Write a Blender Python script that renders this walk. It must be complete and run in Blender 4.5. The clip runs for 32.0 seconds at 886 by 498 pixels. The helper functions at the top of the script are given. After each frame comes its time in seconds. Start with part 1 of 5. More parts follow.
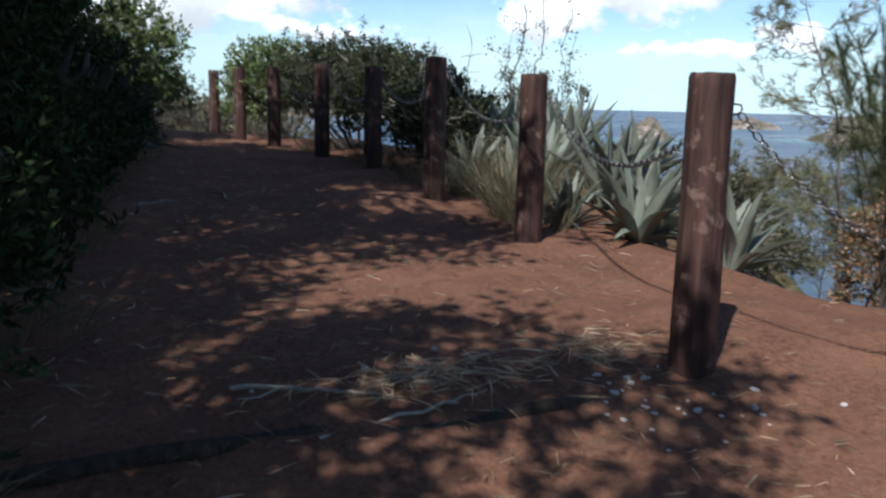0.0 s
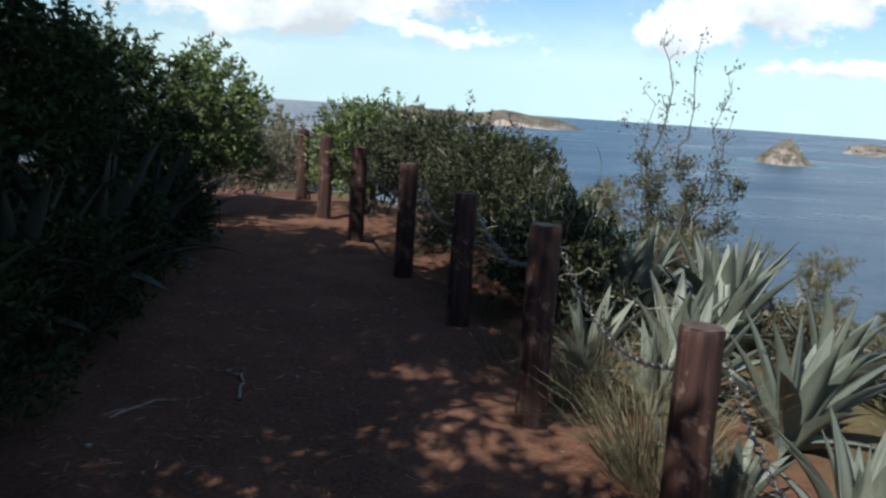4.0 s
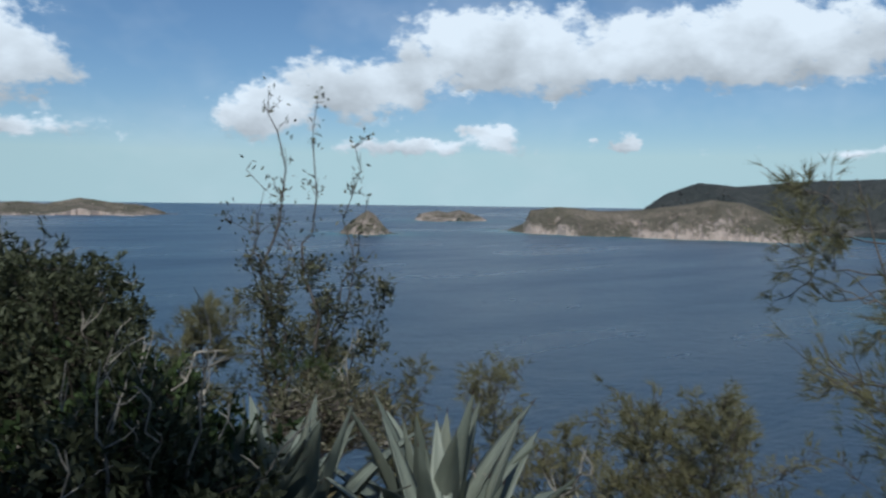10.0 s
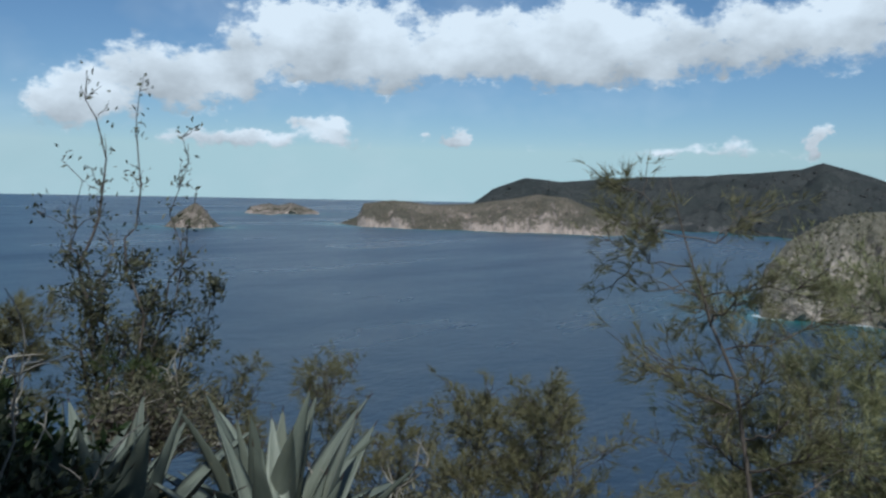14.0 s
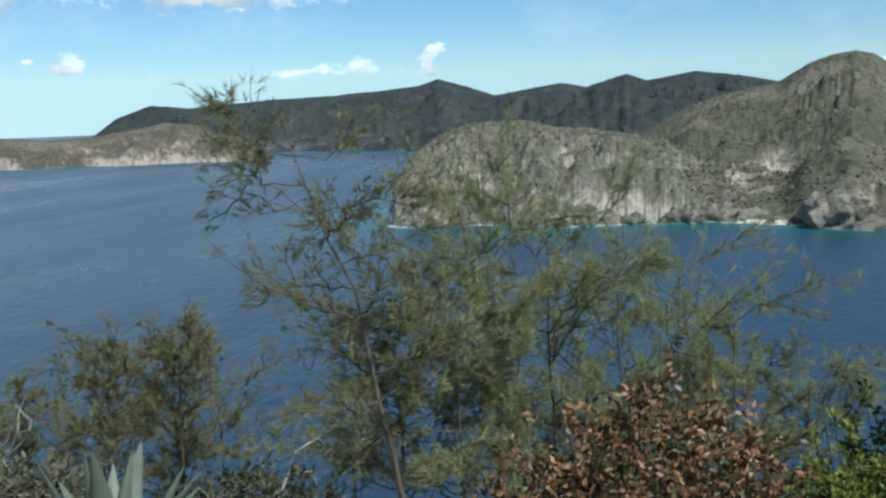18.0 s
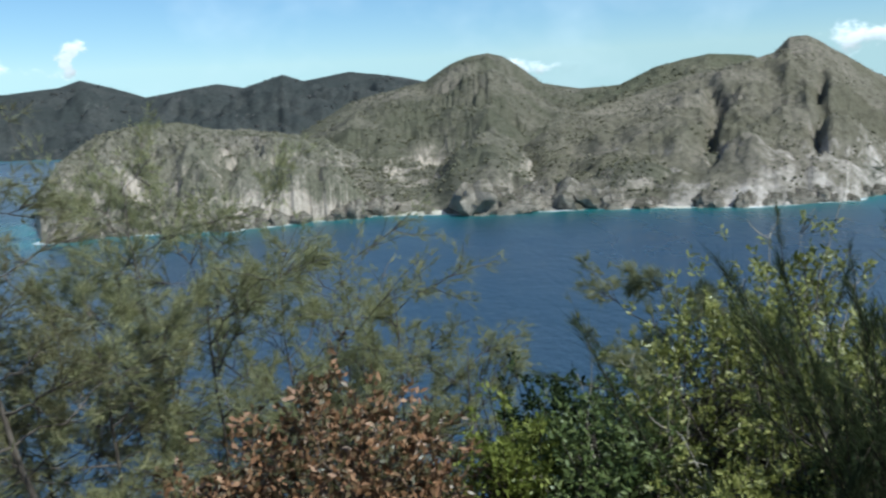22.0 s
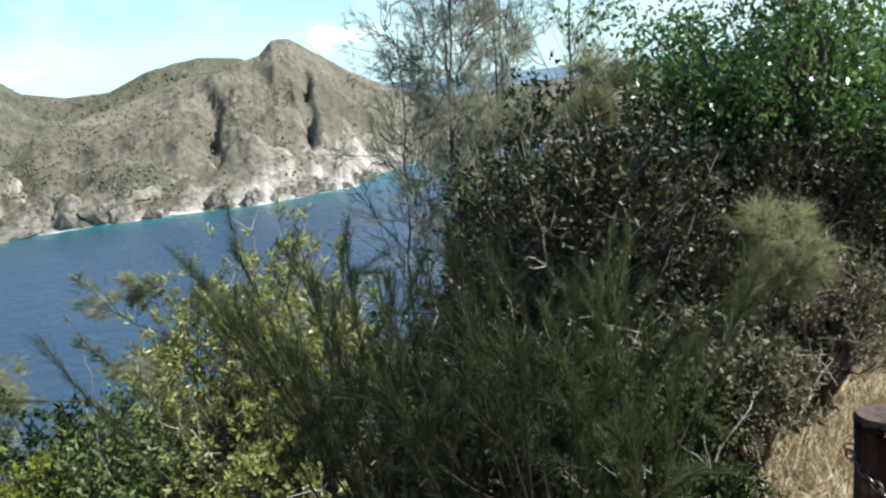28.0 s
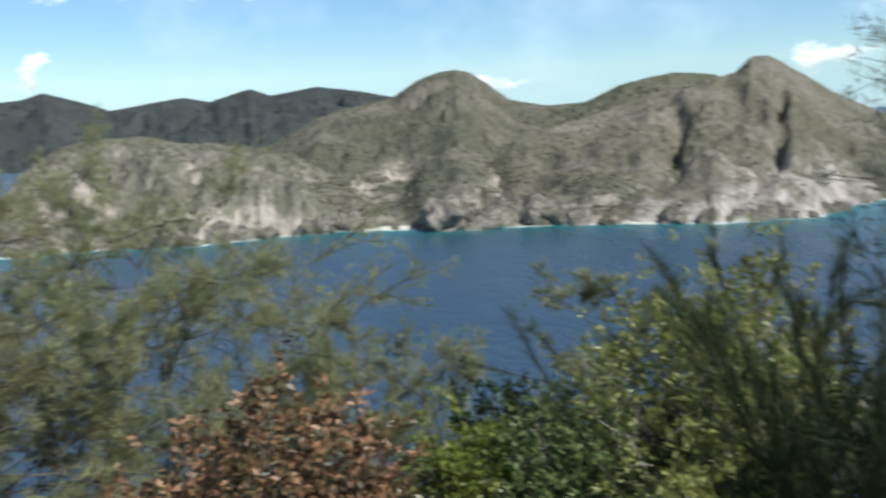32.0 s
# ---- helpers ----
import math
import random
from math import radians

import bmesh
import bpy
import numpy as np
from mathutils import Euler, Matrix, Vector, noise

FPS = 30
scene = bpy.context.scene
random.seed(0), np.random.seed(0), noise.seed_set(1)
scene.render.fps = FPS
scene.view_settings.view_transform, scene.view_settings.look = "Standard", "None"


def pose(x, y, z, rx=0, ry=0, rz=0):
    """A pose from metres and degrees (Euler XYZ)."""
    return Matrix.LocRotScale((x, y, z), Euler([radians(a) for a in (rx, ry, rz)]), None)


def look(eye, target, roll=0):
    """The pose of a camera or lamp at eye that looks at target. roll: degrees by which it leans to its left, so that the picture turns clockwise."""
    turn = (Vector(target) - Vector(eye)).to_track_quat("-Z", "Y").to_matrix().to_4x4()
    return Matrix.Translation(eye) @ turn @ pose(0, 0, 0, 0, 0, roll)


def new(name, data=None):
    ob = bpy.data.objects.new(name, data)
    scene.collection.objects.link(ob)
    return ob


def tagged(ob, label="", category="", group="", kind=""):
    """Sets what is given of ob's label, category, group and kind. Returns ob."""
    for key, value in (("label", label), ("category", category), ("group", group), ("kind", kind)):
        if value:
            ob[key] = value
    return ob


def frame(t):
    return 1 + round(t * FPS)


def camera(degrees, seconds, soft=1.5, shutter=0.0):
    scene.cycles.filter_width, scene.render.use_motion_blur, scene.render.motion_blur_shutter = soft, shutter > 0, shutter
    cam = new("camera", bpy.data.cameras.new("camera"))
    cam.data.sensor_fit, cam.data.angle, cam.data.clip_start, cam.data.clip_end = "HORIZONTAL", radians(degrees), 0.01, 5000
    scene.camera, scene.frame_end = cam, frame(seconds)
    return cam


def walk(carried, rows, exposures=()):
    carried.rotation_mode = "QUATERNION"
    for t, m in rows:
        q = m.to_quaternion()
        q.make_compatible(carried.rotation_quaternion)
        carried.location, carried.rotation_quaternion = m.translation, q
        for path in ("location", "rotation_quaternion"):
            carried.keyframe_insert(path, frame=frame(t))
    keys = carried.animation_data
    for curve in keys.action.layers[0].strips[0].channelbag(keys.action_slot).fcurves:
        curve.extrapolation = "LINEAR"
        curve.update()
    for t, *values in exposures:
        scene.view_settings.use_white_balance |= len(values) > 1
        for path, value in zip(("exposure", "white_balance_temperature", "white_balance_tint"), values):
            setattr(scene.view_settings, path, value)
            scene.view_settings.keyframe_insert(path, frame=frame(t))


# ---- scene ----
# the walk: seconds and pose; along a fenced cliff path, then standing and turning right and back
ROWS = [
    (0, pose(-0.002, -0.002, 0.972, 79.94, -1.11, -21.59)),
    (0.5, pose(0.232, 0.149, 1.019, 80.84, 1.33, -16.98)),
    (1, pose(0.580, 0.358, 1.207, 78.76, 1.02, -6.84)),
    (1.5, pose(0.671, 0.573, 1.381, 78.14, 2.23, -3.49)),
    (2, pose(0.712, 0.733, 1.499, 80.26, 1.37, -4.28)),
    (2.5, pose(0.879, 0.923, 1.509, 81.94, 1.01, -1.84)),
    (3, pose(1.072, 1.185, 1.716, 80.13, -1.64, -2.49)),
    (3.5, pose(0.945, 1.527, 1.788, 81.10, -3.95, -4.00)),
    (4, pose(0.822, 2.039, 1.871, 80.11, -3.71, -13.10)),
    (4.5, pose(0.940, 2.380, 1.860, 79.45, -3.30, -13.73)),
    (6.5, pose(1.620, 3.500, 1.930, 87.15, -1.30, -16.57)),
    (7, pose(1.720, 4.050, 1.940, 89.21, -1.78, -21.32)),
    (7.5, pose(1.830, 4.440, 1.940, 87.83, -1.50, -23.88)),
    (8, pose(1.900, 4.690, 1.940, 86.16, -1.65, -23.62)),
    (8.5, pose(1.935, 4.786, 1.939, 85.33, 0.58, -30.13)),
    (9, pose(1.985, 4.815, 1.937, 85.48, -0.18, -31.54)),
    (9.5, pose(2.013, 4.841, 1.940, 86.51, -1.30, -35.90)),
    (10, pose(2.003, 4.825, 1.953, 86.54, -0.74, -40.31)),
    (10.5, pose(1.991, 4.797, 1.960, 85.44, 0.21, -43.26)),
    (11, pose(1.995, 4.801, 1.958, 84.77, 3.10, -45.63)),
    (11.5, pose(1.985, 4.789, 1.961, 84.01, 2.56, -47.68)),
    (12, pose(1.961, 4.782, 1.964, 83.44, -0.02, -49.22)),
    (12.5, pose(1.960, 4.784, 1.966, 83.22, -0.73, -49.41)),
    (13, pose(1.970, 4.796, 1.960, 83.39, -0.54, -48.93)),
    (13.5, pose(1.976, 4.813, 1.962, 85.18, -0.99, -49.69)),
    (15.5, pose(2.043, 4.858, 1.957, 85.13, 1.34, -59.50)),
    (16, pose(2.040, 4.829, 1.953, 83.96, 1.84, -62.94)),
    (16.5, pose(2.031, 4.757, 1.955, 82.42, 2.12, -66.63)),
    (17, pose(2.068, 4.743, 1.951, 80.89, 2.90, -71.16)),
    (17.5, pose(2.101, 4.734, 1.950, 80.16, 2.13, -73.51)),
    (18, pose(2.119, 4.727, 1.950, 81.00, 1.90, -75.81)),
    (18.5, pose(2.135, 4.715, 1.946, 81.31, 1.78, -77.42)),
    (19, pose(2.130, 4.686, 1.948, 80.20, 3.63, -79.29)),
    (19.5, pose(2.141, 4.680, 1.953, 80.11, 2.54, -80.95)),
    (20, pose(2.154, 4.686, 1.951, 80.18, 1.96, -83.54)),
    (20.5, pose(2.208, 4.691, 1.941, 79.95, 1.91, -88.42)),
    (21, pose(2.222, 4.687, 1.937, 80.15, 3.27, -91.39)),
    (21.5, pose(2.227, 4.678, 1.937, 80.29, 2.73, -94.62)),
    (22, pose(2.297, 4.658, 1.914, 80.12, 2.84, -98.27)),
    (22.5, pose(2.351, 4.645, 1.901, 80.02, 3.80, -102.31)),
    (23, pose(2.336, 4.620, 1.910, 79.90, 3.96, -106.72)),
    (23.5, pose(2.300, 4.617, 1.922, 79.74, 3.85, -112.24)),
    (24, pose(2.217, 4.620, 1.936, 79.86, 4.14, -118.29)),
    (24.5, pose(2.212, 4.615, 1.939, 80.08, 3.20, -122.87)),
    (25, pose(2.196, 4.607, 1.940, 80.36, 3.98, -125.17)),
    (25.5, pose(2.155, 4.617, 1.944, 80.60, 4.10, -129.12)),
    (26, pose(2.145, 4.614, 1.940, 79.59, 5.68, -130.53)),
    (26.5, pose(2.152, 4.602, 1.936, 77.91, 2.85, -132.99)),
    (28.5, pose(2.119, 4.544, 1.882, 78.14, 5.88, -130.61)),
    (29, pose(2.122, 4.547, 1.875, 78.46, 6.10, -130.89)),
    (29.5, pose(2.128, 4.546, 1.870, 78.54, 6.32, -130.38)),
    (30, pose(2.132, 4.546, 1.858, 78.42, 5.89, -129.90)),
    (30.5, pose(2.150, 4.540, 1.865, 78.95, 4.27, -123.01)),
    (31, pose(2.177, 4.540, 1.863, 79.44, 2.80, -116.84)),
    (31.5, pose(2.228, 4.545, 1.849, 80.12, 2.75, -110.38)),
    (32, pose(2.292, 4.565, 1.835, 81.07, 2.38, -100.42)),
]
cam = camera(55.19, 32.0, soft=2.4, shutter=0.5)
walk(cam, ROWS, exposures=[
    (0, 0.62, 5900, 9), (1, 0.6, 5950, 9), (2, 1.25, 6050, 7), (3, 0.75, 6100, 7), (4.5, 0.5, 6050, 6), (6.5, 0.0, 5850, 4), (9, -0.25, 5750, 5), (13, -0.22, 5650, 3), (15.5, -0.45, 5600, 4), (16, -0.43, 5600, 3), (17, 0.0, 5550, -1), (18, 0.25, 5600, -2), (19, 0.3, 5600, -2),
    (23, 0.5, 5650, -1), (26, 0.95, 6050, 4), (28.5, 1.15, 6050, 3), (30, 1.15, 6050, 3), (31, 1.0, 6000, 4), (32, 0.6, 5950, 3)])

# ---- world, sun ----
SUN_AZ, SUN_EL = 226.0, 50.0        # degrees clockwise from +y, degrees above the horizon
SEA_Z = -45.0
EYE = (2.05, 4.75, 1.95)             # where the walker stops to look round

world = bpy.data.worlds.new("world")
scene.world = world
world.use_nodes = True
wt = world.node_tree
for n_ in list(wt.nodes):
    wt.nodes.remove(n_)


def wmath(op, a, b=None, c=None):
    n = wt.nodes.new("ShaderNodeMath")
    n.operation = op
    for i, v in enumerate((a, b, c)):
        if v is None:
            continue
        if isinstance(v, (int, float)):
            n.inputs[i].default_value = v
        else:
            wt.links.new(v, n.inputs[i])
    return n.outputs[0]


sky = wt.nodes.new("ShaderNodeTexSky")
sky.sky_type = "NISHITA"
sky.sun_disc = False
sky.sun_elevation = radians(SUN_EL)
sky.sun_rotation = radians(SUN_AZ)
sky.air_density, sky.dust_density, sky.ozone_density, sky.altitude = 1.0, 0.0, 5.0, 50
coord = wt.nodes.new("ShaderNodeTexCoord")
sep = wt.nodes.new("ShaderNodeSeparateXYZ")
wt.links.new(coord.outputs["Generated"], sep.inputs[0])
# the sky just under the horizon goes on as at the horizon
lift = wt.nodes.new("ShaderNodeCombineXYZ")
wt.links.new(sep.outputs[0], lift.inputs[0])
wt.links.new(sep.outputs[1], lift.inputs[1])
wt.links.new(wmath("MAXIMUM", sep.outputs[2], 0.05), lift.inputs[2])
wt.links.new(lift.outputs[0], sky.inputs[0])
azim = wmath("MULTIPLY", wmath("ARCTAN2", sep.outputs[0], sep.outputs[1]), 57.2958)
elev = wmath("MULTIPLY", wmath("ARCSINE", sep.outputs[2]), 57.2958)
# cumulus banks: azimuth, elevation, half width, half height (degrees), weight
CLOUDS = [(0, 8.6, 17, 5.4, 1.1), (-3, 13.0, 13, 6.0, 1.1), (12, 8.2, 7.0, 3.0, 0.9), (-22, 8, 16, 6, 1.0), (14, 4.2, 6, 0.8, 0.4),
          (28.5, 5.6, 4.6, 2.0, 0.8), (35, 7.4, 6, 2.6, 1.0), (45, 9.8, 10, 3.2, 1.1), (59, 10.0, 13, 3.2, 1.0),
          (73, 10.5, 9, 2.8, 0.7), (40, 3.4, 7, 0.75, 0.6), (44.4, 4.2, 2.6, 0.9, 0.7), (51.4, 3.7, 1.7, 0.7, 0.8),
          (74.8, 4.0, 1.0, 1.2, 0.6), (68, 3.1, 6, 0.5, 0.25), (86, 8.8, 9, 1.2, 0.4), (103, 9.4, 14, 1.1, 0.35),
          (122, 9.0, 10, 1.0, 0.35), (124.5, 2.4, 3.5, 1.0, 0.5), (104.5, 1.6, 3.0, 0.5, 0.3), (140, 7, 14, 3, 0.6)]
stretch = wt.nodes.new("ShaderNodeVectorMath")
stretch.operation = "MULTIPLY"
stretch.inputs[1].default_value = (1, 1, 1.5)
wt.links.new(coord.outputs["Generated"], stretch.inputs[0])


def wnoise(scale, detail, rough):
    n = wt.nodes.new("ShaderNodeTexNoise")
    n.inputs["Scale"].default_value, n.inputs["Detail"].default_value, n.inputs["Roughness"].default_value = scale, detail, rough
    wt.links.new(stretch.outputs[0], n.inputs["Vector"])
    return n.outputs["Fac"]


warp_a, warp_b = wnoise(9.0, 6.0, 0.62), wnoise(11.0, 6.0, 0.65)
wt.nodes[-1].noise_dimensions = "4D"
wt.nodes[-1].inputs["W"].default_value = 3.7
azim = wmath("MULTIPLY_ADD", wmath("SUBTRACT", warp_a, 0.5), 13.0, azim)
elev = wmath("MULTIPLY_ADD", wmath("SUBTRACT", warp_b, 0.5), 4.2, elev)
field = wsum = vsum = None
for a_, e_, ra, re, wgt in CLOUDS:
    u = wmath("DIVIDE", wmath("SUBTRACT", azim, a_), ra)
    v = wmath("DIVIDE", wmath("SUBTRACT", elev, e_), re)
    q = wmath("MULTIPLY_ADD", v, v, wmath("MULTIPLY", u, u))
    blob = wmath("MULTIPLY", wmath("SUBTRACT", 1.0, wmath("SQRT", q)), wgt)
    field = blob if field is None else wmath("SMOOTH_MAX", field, blob, 0.15)
    pos_b = wmath("MAXIMUM", blob, 0.0)
    wsum = pos_b if wsum is None else wmath("ADD", wsum, pos_b)
    vsum = wmath("MULTIPLY", pos_b, v) if vsum is None else wmath("MULTIPLY_ADD", pos_b, v, vsum)
edge_n = wnoise(22.0, 9.0, 0.62)
fluff = wnoise(15.0, 7.0, 0.5)
lift = wmath("DIVIDE", vsum, wmath("MAXIMUM", wsum, 0.02))       # how high within its cloud
cover = wmath("MULTIPLY_ADD", wmath("SUBTRACT", edge_n, 0.5), 1.5, field)
mask = wt.nodes.new("ShaderNodeMapRange")
mask.interpolation_type = "SMOOTHSTEP"
mask.inputs["From Min"].default_value, mask.inputs["From Max"].default_value = 0.02, 0.34
wt.links.new(cover, mask.inputs["Value"])
# thin high veil over everything, thicker low down
veil = wmath("MULTIPLY", wmath("MAXIMUM", wmath("SUBTRACT", wnoise(5.0, 4.0, 0.6), 0.46), 0.0), 0.8)
total = wmath("MINIMUM", wmath("ADD", mask.outputs[0], veil), 1.0)
tone = wt.nodes.new("ShaderNodeMapRange")
tone.inputs["From Min"].default_value, tone.inputs["From Max"].default_value = 0.15, 1.0
tone.inputs["To Min"].default_value, tone.inputs["To Max"].default_value = 1.05, 0.55
wt.links.new(wmath("ADD", wmath("MULTIPLY_ADD", wmath("SUBTRACT", fluff, 0.5), 1.7, 0.42), wmath("MULTIPLY", lift, -0.55)), tone.inputs["Value"])
grey = wt.nodes.new("ShaderNodeCombineColor")
wt.links.new(wmath("MULTIPLY", tone.outputs[0], 0.97), grey.inputs[0])
wt.links.new(tone.outputs[0], grey.inputs[1])
wt.links.new(wmath("MULTIPLY", tone.outputs[0], 1.03), grey.inputs[2])
bg_sky, bg_cloud = wt.nodes.new("ShaderNodeBackground"), wt.nodes.new("ShaderNodeBackground")
bg_sky.inputs[1].default_value, bg_cloud.inputs[1].default_value = 0.085, 0.95
wt.links.new(sky.outputs[0], bg_sky.inputs[0])
wt.links.new(grey.outputs[0], bg_cloud.inputs[0])
wmix, wout = wt.nodes.new("ShaderNodeMixShader"), wt.nodes.new("ShaderNodeOutputWorld")
wt.links.new(total, wmix.inputs[0])
wt.links.new(bg_sky.outputs[0], wmix.inputs[1])
wt.links.new(bg_cloud.outputs[0], wmix.inputs[2])
wt.links.new(wmix.outputs[0], wout.inputs[0])

sun = new("sun", bpy.data.lights.new("sun", "SUN"))
sun.data.energy, sun.data.angle, sun.data.color = 4.6, radians(0.6), (1.0, 0.94, 0.86)
sun_dir = Vector((math.sin(radians(SUN_AZ)) * math.cos(radians(SUN_EL)), math.cos(radians(SUN_AZ)) * math.cos(radians(SUN_EL)), math.sin(radians(SUN_EL))))
sun.matrix_world = look(sun_dir * 50, (0, 0, 0))

# ---- materials ----
class Mat:
    """A node material under construction."""

    def __init__(self, name, rough=0.8, metal=0.0, spec=0.3):
        self.m = bpy.data.materials.new(name)
        self.m.use_nodes = True
        self.t = self.m.node_tree
        self.b = self.t.nodes["Principled BSDF"]
        self.b.inputs["Roughness"].default_value = rough
        self.b.inputs["Metallic"].default_value = metal
        self.b.inputs["Specular IOR Level"].default_value = spec
        self.pos = self.t.nodes.new("ShaderNodeTexCoord").outputs["Object"]

    def node(self, kind, **inputs):
        n = self.t.nodes.new(kind)
        for k, v in inputs.items():
            self.set(n.inputs[k.replace("_", " ")], v)
        return n

    def set(self, sock, v):
        if hasattr(v, "is_output"):
            self.t.links.new(v, sock)
        else:
            sock.default_value = v

    def noise(self, scale, detail=5.0, rough=0.6, vec=None, squash=None):
        n = self.node("ShaderNodeTexNoise", Scale=scale, Detail=detail, Roughness=rough)
        src = self.pos if vec is None else vec
        if squash:
            m = self.node("ShaderNodeMapping")
            m.inputs["Scale"].default_value = squash
            self.t.links.new(src, m.inputs[0])
            src = m.outputs[0]
        self.t.links.new(src, n.inputs["Vector"])
        return n.outputs["Fac"]

    def ramp(self, fac, stops):
        n = self.t.nodes.new("ShaderNodeValToRGB")
        while len(n.color_ramp.elements) < len(stops):
            n.color_ramp.elements.new(0.5)
        for e, (p, c) in zip(n.color_ramp.elements, stops):
            e.position, e.color = p, (*c, 1) if len(c) == 3 else c
        self.t.links.new(fac, n.inputs[0])
        return n.outputs[0]

    def mix(self, fac, a, b, mode="MIX"):
        n = self.t.nodes.new("ShaderNodeMix")
        n.data_type, n.blend_type = "RGBA", mode
        self.set(n.inputs[0], fac)
        for s, v in ((n.inputs[6], a), (n.inputs[7], b)):
            self.set(s, (*v, 1) if isinstance(v, tuple) and len(v) == 3 else v)
        return n.outputs[2]

    def math(self, op, a, b=0.0):
        n = self.t.nodes.new("ShaderNodeMath")
        n.operation = op
        self.set(n.inputs[0], a)
        self.set(n.inputs[1], b)
        return n.outputs[0]

    def colour(self, c):
        self.set(self.b.inputs["Base Color"], (*c, 1) if isinstance(c, tuple) and len(c) == 3 else c)
        return self

    def bump(self, height, dist, strength=1.0):
        n = self.node("ShaderNodeBump", Strength=strength, Distance=dist, Height=height)
        self.t.links.new(n.outputs[0], self.b.inputs["Normal"])
        return self


def leaf_mat(name, stops, rough=0.5, thin=0.25, spec=0.35):
    """Foliage: each leaf its own shade, light passing through in part."""
    m = Mat(name, rough, spec=spec)
    rnd = m.t.nodes.new("ShaderNodeNewGeometry").outputs["Random Per Island"]
    patch = m.noise(2.3, 3.0)
    f = m.math("ADD", m.math("MULTIPLY", rnd, 0.7), m.math("MULTIPLY", m.math("SUBTRACT", patch, 0.35), 0.8))
    c = m.ramp(f, stops)
    m.colour(c)
    if thin:
        tr = m.node("ShaderNodeBsdfTranslucent", Color=c)
        mx = m.node("ShaderNodeMixShader", Fac=thin)
        m.t.links.new(m.b.outputs[0], mx.inputs[1])
        m.t.links.new(tr.outputs[0], mx.inputs[2])
        m.t.links.new(mx.outputs[0], m.t.nodes["Material Output"].inputs[0])
    return m.m


def bark_mat(name, dark, light, scale=30.0):
    m = Mat(name, 0.9, spec=0.15)
    n = m.noise(scale, 6.0, 0.65, squash=(1, 1, 0.18))
    big = m.noise(3.0, 3.0)
    m.colour(m.mix(m.math("MULTIPLY", big, 0.7), m.ramp(n, [(0.3, dark), (0.7, light)]), dark))
    return m.bump(n, 0.01, 0.8).m


def dirt_mat():
    m = Mat("red_dirt", 0.95, spec=0.12)
    big, mid, fine = m.noise(0.45, 4.0), m.noise(2.6, 6.0, 0.65), m.noise(40.0, 8.0, 0.7)
    c = m.ramp(mid, [(0.28, (0.045, 0.018, 0.012)), (0.5, (0.10, 0.041, 0.024)), (0.72, (0.17, 0.078, 0.047))])
    c = m.mix(m.ramp(fine, [(0.35, (0, 0, 0)), (0.7, (1, 1, 1))]), c, (0.20, 0.108, 0.07))
    litter = m.ramp(m.noise(9.0, 7.0, 0.75), [(0.52, (0, 0, 0)), (0.66, (1, 1, 1))])
    c = m.mix(m.math("MULTIPLY", litter, 0.55), c, (0.10, 0.066, 0.04))
    # scrub-covered soil away from the trodden strip
    geo = m.t.nodes.new("ShaderNodeSeparateXYZ")
    m.t.links.new(m.pos, geo.inputs[0])
    far = m.math("MINIMUM", m.math("MAXIMUM", m.math("DIVIDE", m.math("SUBTRACT", m.math("ADD", geo.outputs[0], m.math("MULTIPLY", mid, 1.5)), 4.1), 1.2), 0.0), 1.0)
    c = m.mix(far, c, m.ramp(mid, [(0.3, (0.05, 0.05, 0.022)), (0.7, (0.16, 0.12, 0.06))]))
    # soil darkened beside the thicket, its shade put into the colour
    thicket_shade = m.math("MINIMUM", m.math("MAXIMUM", m.math("DIVIDE", m.math("SUBTRACT", 0.15, m.math("ADD", geo.outputs[0], m.math("MULTIPLY", mid, 0.9))), 0.7), 0.0), 1.0)
    c = m.mix(thicket_shade, c, m.ramp(fine, [(0.35, (0.014, 0.010, 0.007)), (0.7, (0.05, 0.035, 0.024))]))
    m.colour(c)
    h = m.math("ADD", m.math("MULTIPLY", mid, 0.6), m.math("MULTIPLY", fine, 0.35))
    return m.bump(h, 0.035, 1.0).m


def post_mat():
    m = Mat("weathered_post_wood", 0.75, spec=0.3)
    grain = m.noise(26.0, 7.0, 0.65, squash=(1, 1, 0.08))
    crack = m.noise(60.0, 3.0, 0.5, squash=(1, 1, 0.04))
    blot = m.noise(9.0, 6.0, 0.7)
    c = m.ramp(grain, [(0.28, (0.012, 0.007, 0.006)), (0.5, (0.042, 0.020, 0.016)), (0.72, (0.10, 0.048, 0.036))])
    c = m.mix(m.ramp(blot, [(0.56, (0, 0, 0)), (0.64, (0.8, 0.8, 0.8))]), c, (0.17, 0.11, 0.085))
    m.colour(c)
    return m.bump(m.math("ADD", grain, m.math("MULTIPLY", crack, 0.6)), 0.012, 0.9).m


